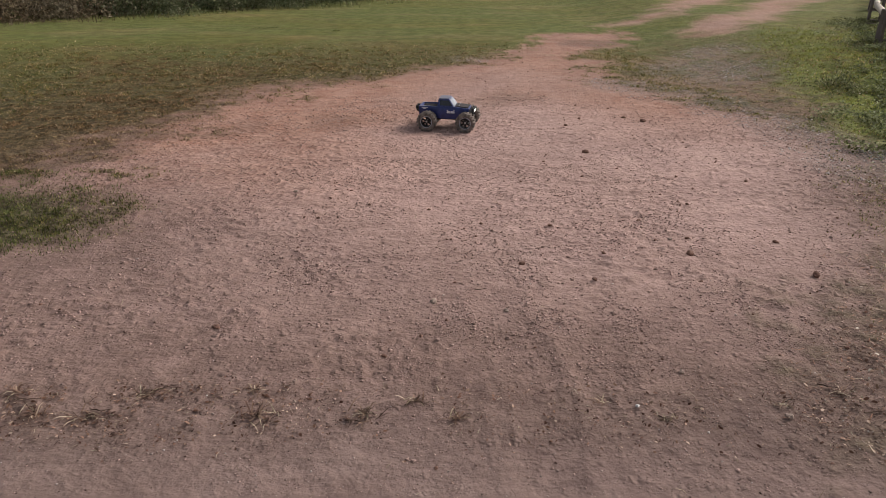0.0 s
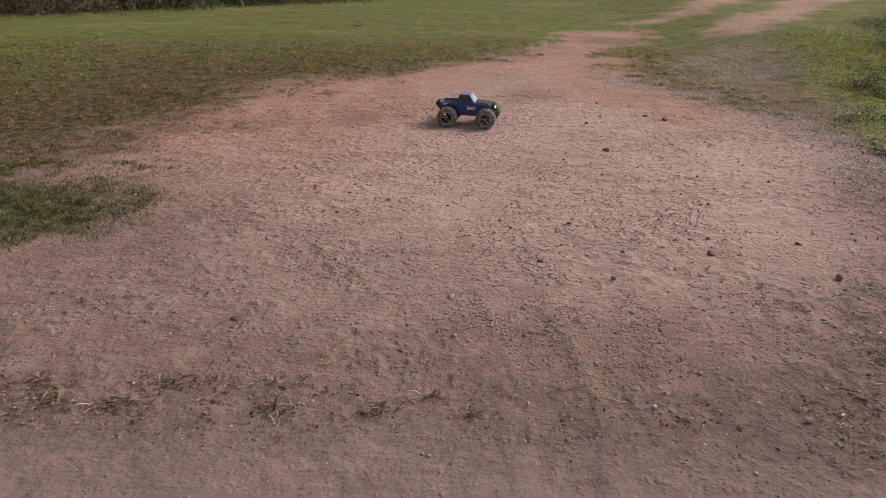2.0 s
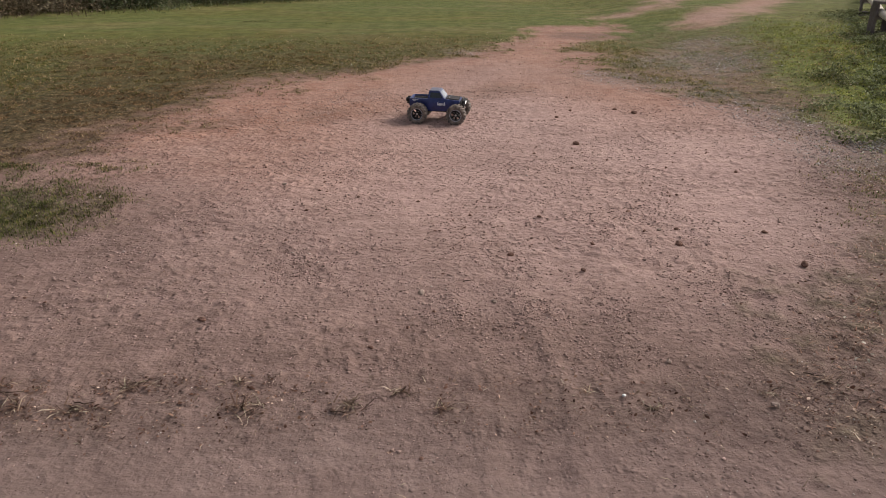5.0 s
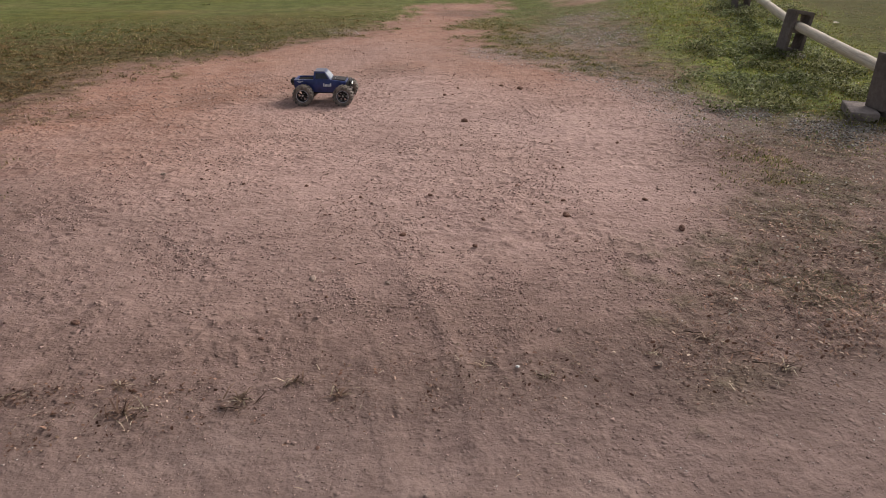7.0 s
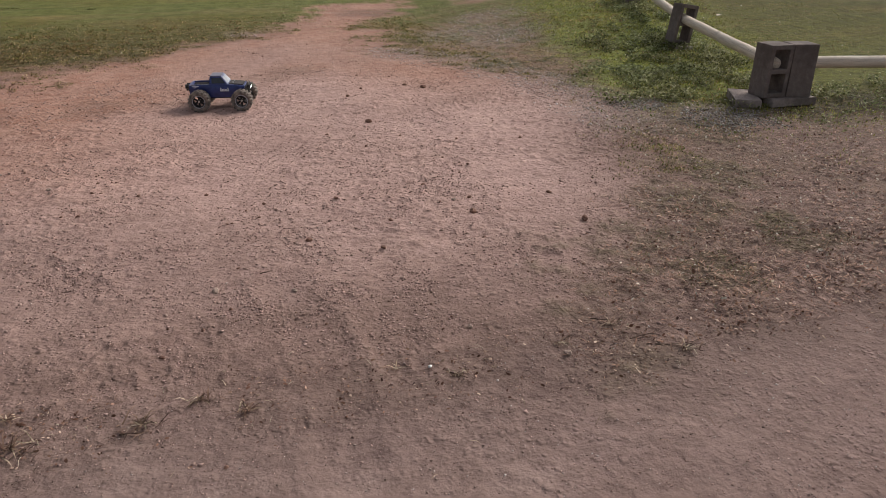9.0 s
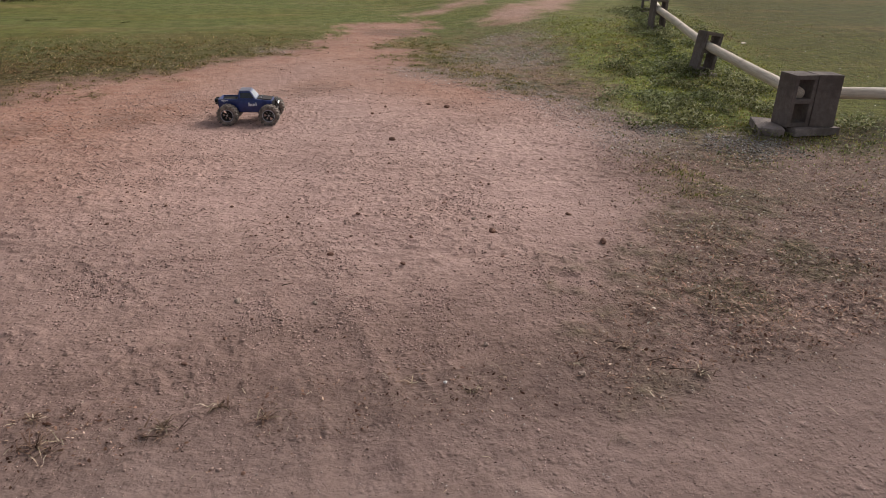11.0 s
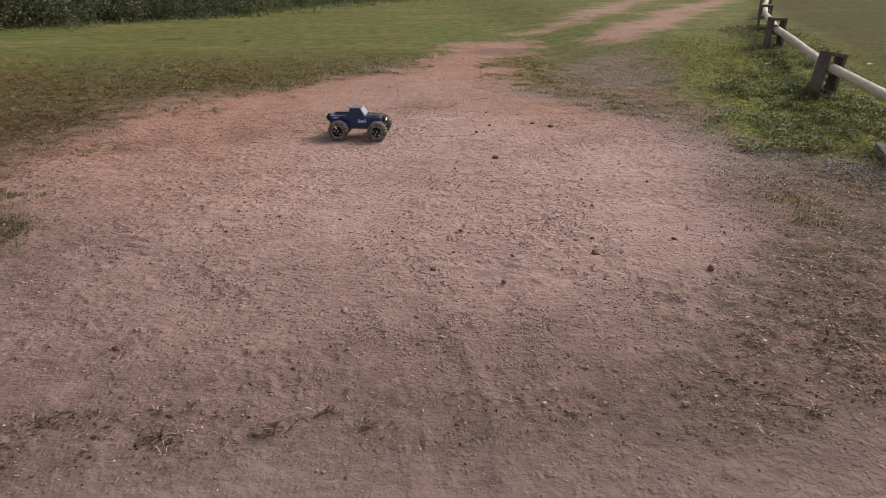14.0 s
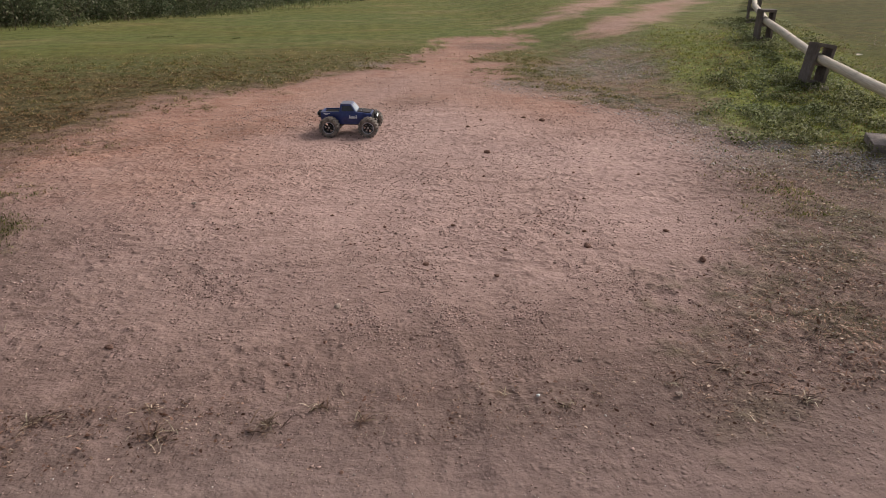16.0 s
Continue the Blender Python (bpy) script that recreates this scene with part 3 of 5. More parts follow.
BROWN = blade_material("brown turf blades", (0.0, (0.142, 0.102, 0.0534)), (0.4, (0.264, 0.184, 0.0978)), (0.7, (0.385, 0.267, 0.152)), (0.9, (0.629, 0.443, 0.267)), (1.0, (0.85, 0.737, 0.499)), brown=0.35, clumps=0.6, soft=0.55)
MULCH = blade_material("dead leaf mulch", (0.0, (0.09, 0.062, 0.045)), (0.4, (0.2, 0.145, 0.105)), (0.8, (0.36, 0.28, 0.2)), (1.0, (0.58, 0.49, 0.38)), brown=0.15, soft=0.12)
LEAF = blade_material("weed leaves", (0.0, (0.105, 0.124, 0.0461)), (0.5, (0.274, 0.306, 0.132)), (1.0, (0.407, 0.432, 0.263)), brown=0.3, clumps=0.75, soft=0.35)
CHIP = blade_material("pale leaf chips", (0.0, (0.42, 0.36, 0.27)), (0.5, (0.6, 0.55, 0.46)), (1.0, (0.75, 0.72, 0.66)), brown=0.15)


def dense(x, y):
    p = plan(x, y)
    return p[0] * (1 - 0.6 * p[5]) * sight(x, y) * np.clip(0.3 + fbm(x, y, 0.5, 91), 0, 1) * (0.3 + 0.7 * step(0.3, 0.6, fbm(x, y, 0.07, 92, 2)))


rng = np.random.default_rng(5)
# worn turf beyond and beside the bare soil, browner towards its edge
tx, ty = scatter(1300000, -9, 2.6, 3.4, 11.5, 11, lambda x, y: dense(x, y) * np.clip(7.5 / np.hypot(x, y), 0.2, 1) * step(11.5, 8, y) * (signed(x, y, ISLAND) > 0.3))
d = np.hypot(tx, ty)
clump = step(0.35, 0.75, fbm(tx, ty, 0.11, 93, 2))
long = rng.uniform(0.009, 0.024, len(tx)) * (0.6 + 0.9 * clump)
wide = rng.uniform(0.003, 0.0075, len(tx)) * (0.5 + d / 8)
dead = rng.uniform(0, 1, len(tx)) < withered(tx, ty)
grass = blades("turf_grass", tx[~dead], ty[~dead], long[~dead], wide[~dead], TURF, 12, bend=1.2)
tagged(grass, "short worn turf of olive green and straw brown", "grass")
grass = blades("brown_grass", tx[dead], ty[dead], long[dead], wide[dead], BROWN, 18, bend=1.2, flat=0.25)
tagged(grass, "withered reddish brown turf along the bare soil", "grass")
tx, ty = scatter(110000, -4, -1.5, 2.9, 4.6, 16, lambda x, y: dense(x, y) * (signed(x, y, ISLAND) <= 0.5))
grass = blades("grass_patch", tx, ty, rng.uniform(0.012, 0.03, len(tx)), rng.uniform(0.0025, 0.005, len(tx)), DEEP, 17, bend=1.2)
tagged(grass, "dark green island of grass in the bare soil", "grass")
tx, ty = scatter(560000, 1.3, 8.5, 2.6, 12.0, 13, lambda x, y: dense(x, y) * step(3.2, 4.9, y + 1.6 * (fbm(x, y, 0.5, 133) - 0.5)) * np.clip(7.5 / np.hypot(x, y), 0.2, 1) * step(12, 8.5, y) * (1 - 0.75 * field(x, y)))
d = np.hypot(tx, ty)
rich = lush(tx, ty)
clump = step(0.35, 0.75, fbm(tx, ty, 0.11, 97, 2))
long = rng.uniform(0.010, 0.026, len(tx)) * (0.6 + 0.5 * rich + 0.6 * clump) * (1 - 0.45 * step(0.2, 1.0, tx - 4.0 - 0.42 * (ty - 4.6)))
wide = rng.uniform(0.003, 0.006, len(tx)) * (0.5 + d / 9)
dead = rng.uniform(0, 1, len(tx)) < np.clip(0.9 * (1 - rich) + 0.5 * step(0.46, 0.62, fbm(tx, ty, 0.5, 96)) * rich + 0.6 * field(tx, ty), 0.18, 0.93)
grass = blades("brown_grass", tx[dead], ty[dead], 0.8 * long[dead], wide[dead], DULL, 19, bend=1.2, flat=0.2)
tagged(grass, "thin grey-brown grass growing in gravelly soil", "grass")
grass = blades("grass", tx[~dead], ty[~dead], long[~dead], wide[~dead], GREEN, 14, bend=1.3)
tagged(grass, "bright green mown grass beside the low fence", "grass")


tx, ty = scatter(90000, 0.8, 6.5, 1.85, 6.0, 23, lambda x, y: tramped(x, y) * (0.45 + 0.55 * patches(x, y)) * np.clip(fbm(x, y, 0.35, 35) * 1.7 - 0.35, 0.05, 1))
cover = blades("dead_grass", tx, ty, rng.uniform(0.014, 0.04, len(tx)), rng.uniform(0.0018, 0.004, len(tx)), FIBRE, 24, bend=0.9, flat=0.7, lift=0.003, press=0.6)
tagged(cover, "trampled brown dead grass and leaf mulch on the soil", "dead grass")
tx, ty = scatter(230000, 1.0, 6.5, 2.0, 6.0, 25, lambda x, y: tramped(x, y) * np.maximum(0.12 * step(0.48, 0.6, fbm(x, y, 0.4, 37)), green_spots(x, y)) * (0.25 + 0.75 * step(0.4, 0.6, fbm(x, y, 0.06, 32, 2))))
cover = blades("sparse_grass", tx, ty, rng.uniform(0.010, 0.03, len(tx)), rng.uniform(0.0016, 0.0034, len(tx)), SPROUT, 26, bend=1.2, flat=0.3, press=0.7)
tagged(cover, "thin green grass growing through the trampled soil", "grass")
# straw and bits along the edge of the road
tx, ty = scatter(9000, -2.8, 2.2, 1.7, 2.45, 27, strewn)
cover = blades("straw_litter", tx, ty, 0.008 + 0.03 * rng.beta(1.0, 3.0, len(tx)), rng.uniform(0.0018, 0.0036, len(tx)), LITTER, 28, bend=0.3, flat=1.25, lift=0.003, press=0.4)
tagged(cover, "dry brown straw and leaf bits strewn along the road edge", "plant litter")
tx, ty = scatter(1300, -2.6, 3.0, 1.2, 6.0, 29, lambda x, y: (plan(x, y)[0] < 0.3) * 0.5)
cover = blades("fallen_straw", tx, ty, rng.uniform(0.008, 0.03, len(tx)), rng.uniform(0.0015, 0.003, len(tx)), MULCH, 30, bend=0.4, flat=1.1, lift=0.002, press=0.4)
tagged(cover, "loose dark straw bits scattered over bare soil", "plant litter")


# ---- lumps of soil and stones ----
OCTA = np.array([(1, 0, 0), (-1, 0, 0), (0, 1, 0), (0, -1, 0), (0, 0, 1), (0, 0, -1)], float)
OCTA_T = np.array([(0, 2, 4), (2, 1, 4), (1, 3, 4), (3, 0, 4), (2, 0, 5), (1, 2, 5), (3, 1, 5), (0, 3, 5)])


def lumps(name, x, y, size, material, seed, squash=0.65):
    """Many small angular lumps in one mesh."""
    r = np.random.default_rng(seed)
    n = len(x)
    z = height(x, y) + relief(x, y) + size * squash * 0.25
    v = OCTA[None] * r.uniform(0.6, 1.25, (n, 6, 1)) * size[:, None, None] * np.array([1, 1, squash])
    v = v + r.normal(0, 0.16, (n, 6, 3)) * size[:, None, None]
    a = r.uniform(0, 2 * np.pi, n)
    c, s = np.cos(a)[:, None], np.sin(a)[:, None]
    v = np.stack([v[..., 0] * c - v[..., 1] * s + x[:, None], v[..., 0] * s + v[..., 1] * c + y[:, None], v[..., 2] + z[:, None]], -1)
    tris = ((np.arange(n) * 6)[:, None, None] + OCTA_T[None]).reshape(-1, 3)
    return tagged(mesh_from(name, v.reshape(-1, 3), tris, material), kind="stuff")


def clod_material():
    k = Nodes("soil clods", 0.95, spec=0.15)
    c = k.ramp(k.island(), (0.0, (0.19, 0.122, 0.096)), (0.06, (0.26, 0.172, 0.144)), (0.16, (0.33, 0.222, 0.188)), (0.985, (0.49, 0.337, 0.291)), (1.0, (0.62, 0.52, 0.46)))
    return k.done(c, k.bump(k.noise(220, 4), 0.003))


def gravel_material():
    k = Nodes("gravel", 0.85, spec=0.3)
    c = k.ramp(k.island(), (0.0, (0.30, 0.222, 0.196)), (0.5, (0.50, 0.388, 0.35)), (0.85, (0.64, 0.54, 0.5)), (1.0, (0.82, 0.77, 0.73)))
    return k.done(c, k.bump(k.noise(220, 4), 0.002))


def grit_material():
    k = Nodes("road grit", 0.9, spec=0.2)
    c = k.ramp(k.island(), (0.0, (0.12, 0.08, 0.066)), (0.25, (0.22, 0.152, 0.128)), (0.6, (0.34, 0.25, 0.215)), (0.92, (0.42, 0.33, 0.295)), (1.0, (0.72, 0.66, 0.61)))
    return k.done(c, k.bump(k.noise(220, 4), 0.002))


CLOD, GRAVEL, GRIT = clod_material(), gravel_material(), grit_material()
PALE_GRAVEL = blade_material("pale gravel", (0.0, (0.31, 0.26, 0.245)), (0.5, (0.54, 0.48, 0.455)), (1.0, (0.84, 0.8, 0.77)), brown=0.0, clumps=0.1, soft=0.0)
DARK_CLOD = plain("dark clod", (0.23, 0.13, 0.098), 0.95, spec=0.15, vary=0.35, scale=90, bump=0.004)
PALE_STONE = plain("pale stone", (0.36, 0.265, 0.215), 0.85, vary=0.3, scale=80, bump=0.003)


def bare_chance(x, y):
    t, w, r, ro, da, g = plan(x, y)
    return (1 - t) * sight(x, y) * np.clip(1.8 * fbm(x, y, 0.5, 43) - 0.35, 0.08, 1) * (1 - 0.45 * ro)


tx, ty = scatter(290000, -2.6, 2.8, 1.05, 7.0, 51, lambda x, y: bare_chance(x, y) * (0.2 + 0.8 * step(0.42, 0.62, fbm(x, y, 0.17, 143, 3))) * np.clip(2.6 / np.hypot(x, y), 0.1, 1) ** 1.4)
rubble = lumps("soil_crumbs", tx, ty, (0.0022 + 0.011 * rng.beta(1.0, 4.0, len(tx))) * (0.55 + 0.45 * step(1.9, 2.6, ty)), CLOD, 52, squash=0.55)
tagged(rubble, "loose crumbs of pinkish soil over the bare ground", "soil crumbs")
tx, ty = scatter(14000, -3.2, 3.0, 1.6, 10.5, 53, lambda x, y: bare_chance(x, y) * (0.25 + 0.75 * step(2.2, 4.2, y)))
rubble = lumps("soil_clods", tx, ty, 0.0035 + 0.012 * rng.beta(1.0, 4.5, len(tx)), CLOD, 54)
tagged(rubble, "small brown clods strewn over the bare soil", "soil clods")
tx, ty = scatter(6000, -3.4, 2.6, 2.2, 9.0, 153, lambda x, y: (1 - plan(x, y)[0]) * np.clip(step(0.5, 0.05, along(x, y, WASH)) * 0.5 + 0.25 * step(0.55, 0.7, fbm(x, y, 0.4, 44)) + 0.045, 0, 1))
rubble = lumps("dark_clods", tx, ty, 0.005 + 0.012 * rng.beta(1.0, 3.2, len(tx)), DARK_CLOD, 154)
tagged(rubble, "dark reddish brown bits of dried earth on bare soil", "soil clods")
# prints of lugged tyres pressed up in the sand
marks = []
for (ax, ay), (bx, by), bow in (((0.55, 3.62), (1.12, 3.32), 0.05), ((0.86, 3.72), (1.3, 3.45), -0.04), ((0.1, 2.75), (0.35, 2.2), 0.06), ((-0.2, 2.7), (0.02, 2.15), 0.05), ((-0.9, 3.0), (-0.3, 3.2), 0.05)):
    long_ = math.hypot(bx - ax, by - ay)
    ux, uy = (bx - ax) / long_, (by - ay) / long_
    for k in range(int(long_ / 0.024)):
        f = k * 0.024 / long_
        off = bow * math.sin(math.pi * f)
        for j in range(4):
            w = off + (j - 1.5) * 0.02 + (0.006 if k % 2 else -0.006)
            marks.append((ax + ux * f * long_ - uy * w, ay + uy * f * long_ + ux * w))
marks = np.array(marks) + rng.normal(0, 0.0022, (len(marks), 2))
marks = marks[rng.uniform(0, 1, len(marks)) < 0.8]
rubble = lumps("tread_marks", marks[:, 0], marks[:, 1], rng.uniform(0.005, 0.008, len(marks)), CLOD, 155, squash=0.45)
tagged(rubble, "lugged tyre prints in the pinkish sand", "tyre prints")
tx, ty = scatter(90000, 0, 5.5, 3.8, 11.0, 55, lambda x, y: plan(x, y)[5] * np.clip(2.4 * fbm(x, y, 0.4, 45) - 0.7, 0, 1) * 0.5)
rubble = lumps("gravel", tx, ty, rng.uniform(0.004, 0.011, len(tx)), GRAVEL, 56)
tagged(rubble, "grey and white gravel worked into the grass edge", "gravel")


tx, ty = scatter(90000, -2.4, 5.0, 1.0, 4.6, 157, lambda x, y: sight(x, y) * np.clip(np.maximum(tramped(x, y), (0.45 + 0.55 * step(0.2, 1.2, x)) * step(2.3, 1.9, y)) * (1.6 * fbm(x, y, 0.4, 158) - 0.3), 0, 1) * np.clip(3.0 / np.hypot(x, y), 0.3, 1))
rubble = lumps("grit", tx, ty, 0.0015 + 0.0045 * rng.beta(1.0, 3.0, len(tx)), GRIT, 158, squash=0.6)
tagged(rubble, "brown and grey grit lying on the road and verge", "grit")


def leaves(name, x, y, z, size, material, seed, up=0.7):
    """Many small rounded leaves, each a bent six-cornered blade, in one mesh."""
    r = np.random.default_rng(seed)
    n = len(x)
    normal = r.normal(0, 1, (n, 3)) * (1 - up) + np.array([0, 0, up])
    normal /= np.linalg.norm(normal, axis=1, keepdims=True)
    a = np.cross(normal, r.normal(0, 1, (n, 3)))
    a /= np.linalg.norm(a, axis=1, keepdims=True)
    b = np.cross(normal, a)
    shape = [(-1.0, 0.0, 0), (-0.45, 0.45, 0.14), (0.45, 0.42, 0.12), (1.0, 0.0, -0.1), (0.45, -0.42, 0.12), (-0.45, -0.45, 0.14)]
    v = np.stack([np.stack([x, y, z], 1) + size[:, None] * (p * a + q * b + h * normal) for p, q, h in shape], 1)
    tris = ((np.arange(n) * 6)[:, None, None] + np.array([(0, 1, 5), (1, 2, 4), (1, 4, 5), (2, 3, 4)])[None]).reshape(-1, 3)
    return tagged(mesh_from(name, v.reshape(-1, 3), tris, material), kind="stuff")


def ground_z(x, y):
    return height(x, y) + relief(x, y)


tx, ty = scatter(90000, 0.6, 6.5, 1.8, 6.2, 57, lambda x, y: tramped(x, y) * (0.5 + 0.5 * patches(x, y)) * np.clip(fbm(x, y, 0.16, 58) * 3.0 - 1.0, 0.05, 1) * np.clip(3.2 / np.hypot(x, y), 0.4, 1))
CHAFF = blade_material("broken leaf chaff", (0.0, (0.119, 0.0548, 0.0372)), (0.4, (0.261, 0.133, 0.0931)), (0.75, (0.475, 0.279, 0.196)), (1.0, (0.85, 0.646, 0.51)), brown=0.1, clumps=0.4, soft=0.1)
mulch_bits = leaves("leaf_mulch", tx, ty, ground_z(tx, ty) + rng.uniform(0.001, 0.010, len(tx)), (0.004 + 0.011 * rng.beta(1.0, 2.5, len(tx))), CHAFF, 59, up=0.75)
tagged(mulch_bits, "small brown broken leaves matted over the soil", "leaf litter")
tx, ty = scatter(26000, -2.8, 2.6, 1.7, 2.5, 127, strewn)
scraps = leaves("leaf_bits", tx, ty, ground_z(tx, ty) + rng.uniform(0.001, 0.006, len(tx)), 0.0025 + 0.008 * rng.beta(1.0, 2.6, len(tx)), CHAFF, 128, up=0.7)
tagged(scraps, "reddish brown leaf bits strewn along the road edge", "leaf litter")
tx, ty = scatter(30000, 2.3, 4.3, 3.8, 7.2, 60, lambda x, y: np.maximum(step(0.42, 0.12, np.hypot(x - 3.3, y - 4.3) + 0.3 * (fbm(x, y, 0.2, 46) - 0.5)), 0.45 * step(0.35, 0.1, np.hypot(x - 3.0, y - 4.9) + 0.3 * (fbm(x, y, 0.2, 48) - 0.5))))
pebbles = lumps("pale_gravel", tx, ty, rng.uniform(0.005, 0.012, len(tx)), PALE_GRAVEL, 70)
tagged(pebbles, "pale grey gravel spilled beside the fence corner", "gravel")
# broad-leaved weeds round the fence posts, pale leaf chips over the turf
tx, ty = scatter(250000, 2.2, 7.5, 3.5, 12.5, 61, weedy)
weeds = leaves("ground_weeds", tx, ty, ground_z(tx, ty) + rng.uniform(0.2, 1.0, len(tx)) * step(0.40, 0.62, fbm(tx, ty, 0.2, 64, 3)) * 0.06 + 0.004, rng.uniform(0.008, 0.018, len(tx)), LEAF, 62, up=0.6)
tagged(weeds, "low broad-leaved green weeds round the fence posts", "weeds")
tx, ty = scatter(2600, -6, 7, 3.0, 12.0, 65, lambda x, y: np.clip(plan(x, y)[0] * sight(x, y), 0, 1) * np.clip(2.2 * fbm(x, y, 1.2, 66) - 0.75, 0.02, 1) * step(13, 5, y))
chips = leaves("leaf_chips", tx, ty, ground_z(tx, ty) + 0.022, rng.uniform(0.005, 0.012, len(tx)), CHIP, 67)
tagged(chips, "pale dry leaf chips lying on the turf", "leaf litter")
tx, ty = scatter(5200, 1.1, 6.0, 1.9, 5.0, 68, lambda x, y: tramped(x, y) * 0.6)
chips = leaves("dry_leaves", tx, ty, ground_z(tx, ty) + 0.012, 0.003 + 0.011 * rng.beta(1.0, 2.5, len(tx)), CHIP, 69)
tagged(chips, "pale curled dry leaves on the trampled soil", "leaf litter")


def stone(name, x, y, size, material, seed, squash=0.7):
    """One rough lump, half sunk in the ground."""
    r = random.Random(seed)
    bm = bmesh.new()
    bmesh.ops.create_icosphere(bm, subdivisions=2, radius=size)
    off = Vector((r.random(), r.random(), r.random())) * 50
    for v in bm.verts:
        f = 1 + 0.45 * noise.noise(v.co / size * 0.9 + off) + 0.2 * noise.noise(v.co / size * 2.4 + off)
        v.co = Vector((v.co.x * f * 1.15, v.co.y * f * 0.9, v.co.z * f * squash))
    ob = part(name, bm, material, None)
    gz = float(height(np.array([x]), np.array([y]))[0] + relief(np.array([x]), np.array([y]))[0])
    ob.matrix_world = pose(x, y, gz + size * squash * 0.35, 0, 0, r.uniform(0, 360))
    return ob


CLODS = [(0.3, 4.3, 0.011), (-0.6, 3.9, 0.012), (0.7, 4.4, 0.013), (1.7, 4.3, 0.015), (-0.9, 3.3, 0.011), (0.84, 4.98, 0.028), (0.98, 3.21, 0.026), (1.03, 3.40, 0.015), (0.85, 3.64, 0.016), (-1.08, 2.52, 0.019), (1.45, 2.94, 0.022), (0.16, 3.09, 0.018),
         (0.92, 2.90, 0.012), (0.46, 2.92, 0.013), (1.45, 3.34, 0.016), (-0.30, 2.44, 0.010), (-0.43, 2.30, 0.011), (0.36, 3.55, 0.014),
         (0.84, 5.76, 0.022), (1.52, 5.93, 0.03), (1.39, 6.06, 0.02), (-0.14, 6.40, 0.018), (-0.35, 6.35, 0.015), (0.02, 6.5, 0.014), (-0.2, 6.46, 0.012), (-0.28, 6.5, 0.013), (-0.05, 6.33, 0.011), (-0.25, 1.72, 0.008)]
for n, (x, y, s) in enumerate(CLODS):
    tagged(stone("dirt_clod", x, y, s * 0.8, DARK_CLOD, n), "dark brown lump of dried earth on bare soil", "dirt clod", "clods on the bare soil")
for n, (x, y, s) in enumerate([(-0.25, 2.72, 0.016), (0.04, 2.63, 0.011), (-1.05, 4.12, 0.013), (0.60, 2.19, 0.010), (0.94, 3.39, 0.011), (0.85, 1.93, 0.013)]):
    tagged(stone("stone", x, y, s, PALE_STONE, 50 + n), "small pale stone lying on the bare soil", "stone", "pale stones")


WHITE_STONE = plain("white quartz", (0.82, 0.80, 0.77), 0.6, vary=0.08, scale=80)
tagged(stone("stone", 0.39, 1.985, 0.0065, WHITE_STONE, 70), "tiny white quartz pebble at the road edge", "stone", "pale stones")


def tuft(x, y, count, reach, seed, material=None):
    """A pulled-up tuft of dead grass lying on the soil."""
    r = np.random.default_rng(seed)
    a, rad = r.uniform(0, 2 * np.pi, count), reach * r.power(0.7, count) * 0.55
    ob = blades("dead_grass_tuft", x + rad * np.cos(a) * 1.5, y + rad * np.sin(a) * 0.6, r.uniform(0.3, 1.0, count) * reach, r.uniform(0.003, 0.006, count),
                material or STRAW, seed + 1, bend=0.7, flat=1.0, lift=0.003)
    ob["kind"] = "thing"
    return tagged(ob, "dry straw-coloured tuft of dead grass on the soil", "grass tuft", "dead tufts along the road")


for n, (x, y, c, r_) in enumerate([(-0.84, 2.10, 50, 0.06), (-0.80, 1.96, 70, 0.075), (-0.47, 1.96, 80, 0.075), (-0.32, 2.03, 60, 0.055), (-0.18, 1.94, 60, 0.055),
                                   (-1.18, 2.09, 80, 0.06), (-1.33, 1.97, 80, 0.06), (-1.5, 1.98, 80, 0.07), (-1.62, 2.1, 60, 0.06), (0.47, 1.93, 30, 0.04), (0.28, 2.03, 25, 0.04),
                                   (1.08, 2.05, 50, 0.06), (1.25, 1.84, 70, 0.07), (0.86, 2.0, 40, 0.045)]):
    tuft(x, y, c // 3 + 6, r_ * 1.1, 300 + 2 * n)


TWIG = plain("dark twig", (0.11, 0.07, 0.05), 0.9, vary=0.4, scale=60)


def twig(x, y, long, turn_, seed):
    """A thin crooked twig lying on the soil."""
    r = random.Random(seed)
    bm, at = bmesh.new(), Vector((-long / 2, 0, 0.003))
    for k in range(4):
        to = at + Vector((long / 4, r.uniform(-0.12, 0.12) * long, r.uniform(-0.001, 0.003)))
        rod(bm, at, to, 0.0024 - 0.0004 * k, 0.0021 - 0.0004 * k, 6)
        at = to
    ob = part("twig", bm, TWIG, None)
    gz = float(relief(np.array([x]), np.array([y]))[0])
    ob.matrix_world = pose(x, y, gz + 0.001, 0, 0, turn_)
    return tagged(ob, "thin dark twig lying on the soil", "twig", "twigs by the road")


for n, (x, y, long, turn_) in enumerate([(1.14, 1.93, 0.10, -12), (1.22, 1.87, 0.13, -20), (1.28, 1.85, 0.09, 5), (0.47, 1.93, 0.06, -30), (1.05, 2.08, 0.07, -40), (0.9, 2.02, 0.05, 20), (1.6, 2.2, 0.08, 10),
                                         (-1.55, 2.05, 0.09, 8), (-1.3, 2.0, 0.07, -10), (-1.15, 2.12, 0.08, 15), (-0.78, 1.94, 0.07, 50), (-0.5, 1.93, 0.06, -15), (-0.05, 2.82, 0.05, 5), (1.9, 2.6, 0.07, 30)]):
    twig(x, y, long, turn_, 900 + n)
tx, ty = scatter(7000, -2.6, 3.2, 1.2, 5.0, 94, lambda x, y: np.clip(strewn(x, y) + 0.5 * tramped(x, y) + 0.05, 0, 1))
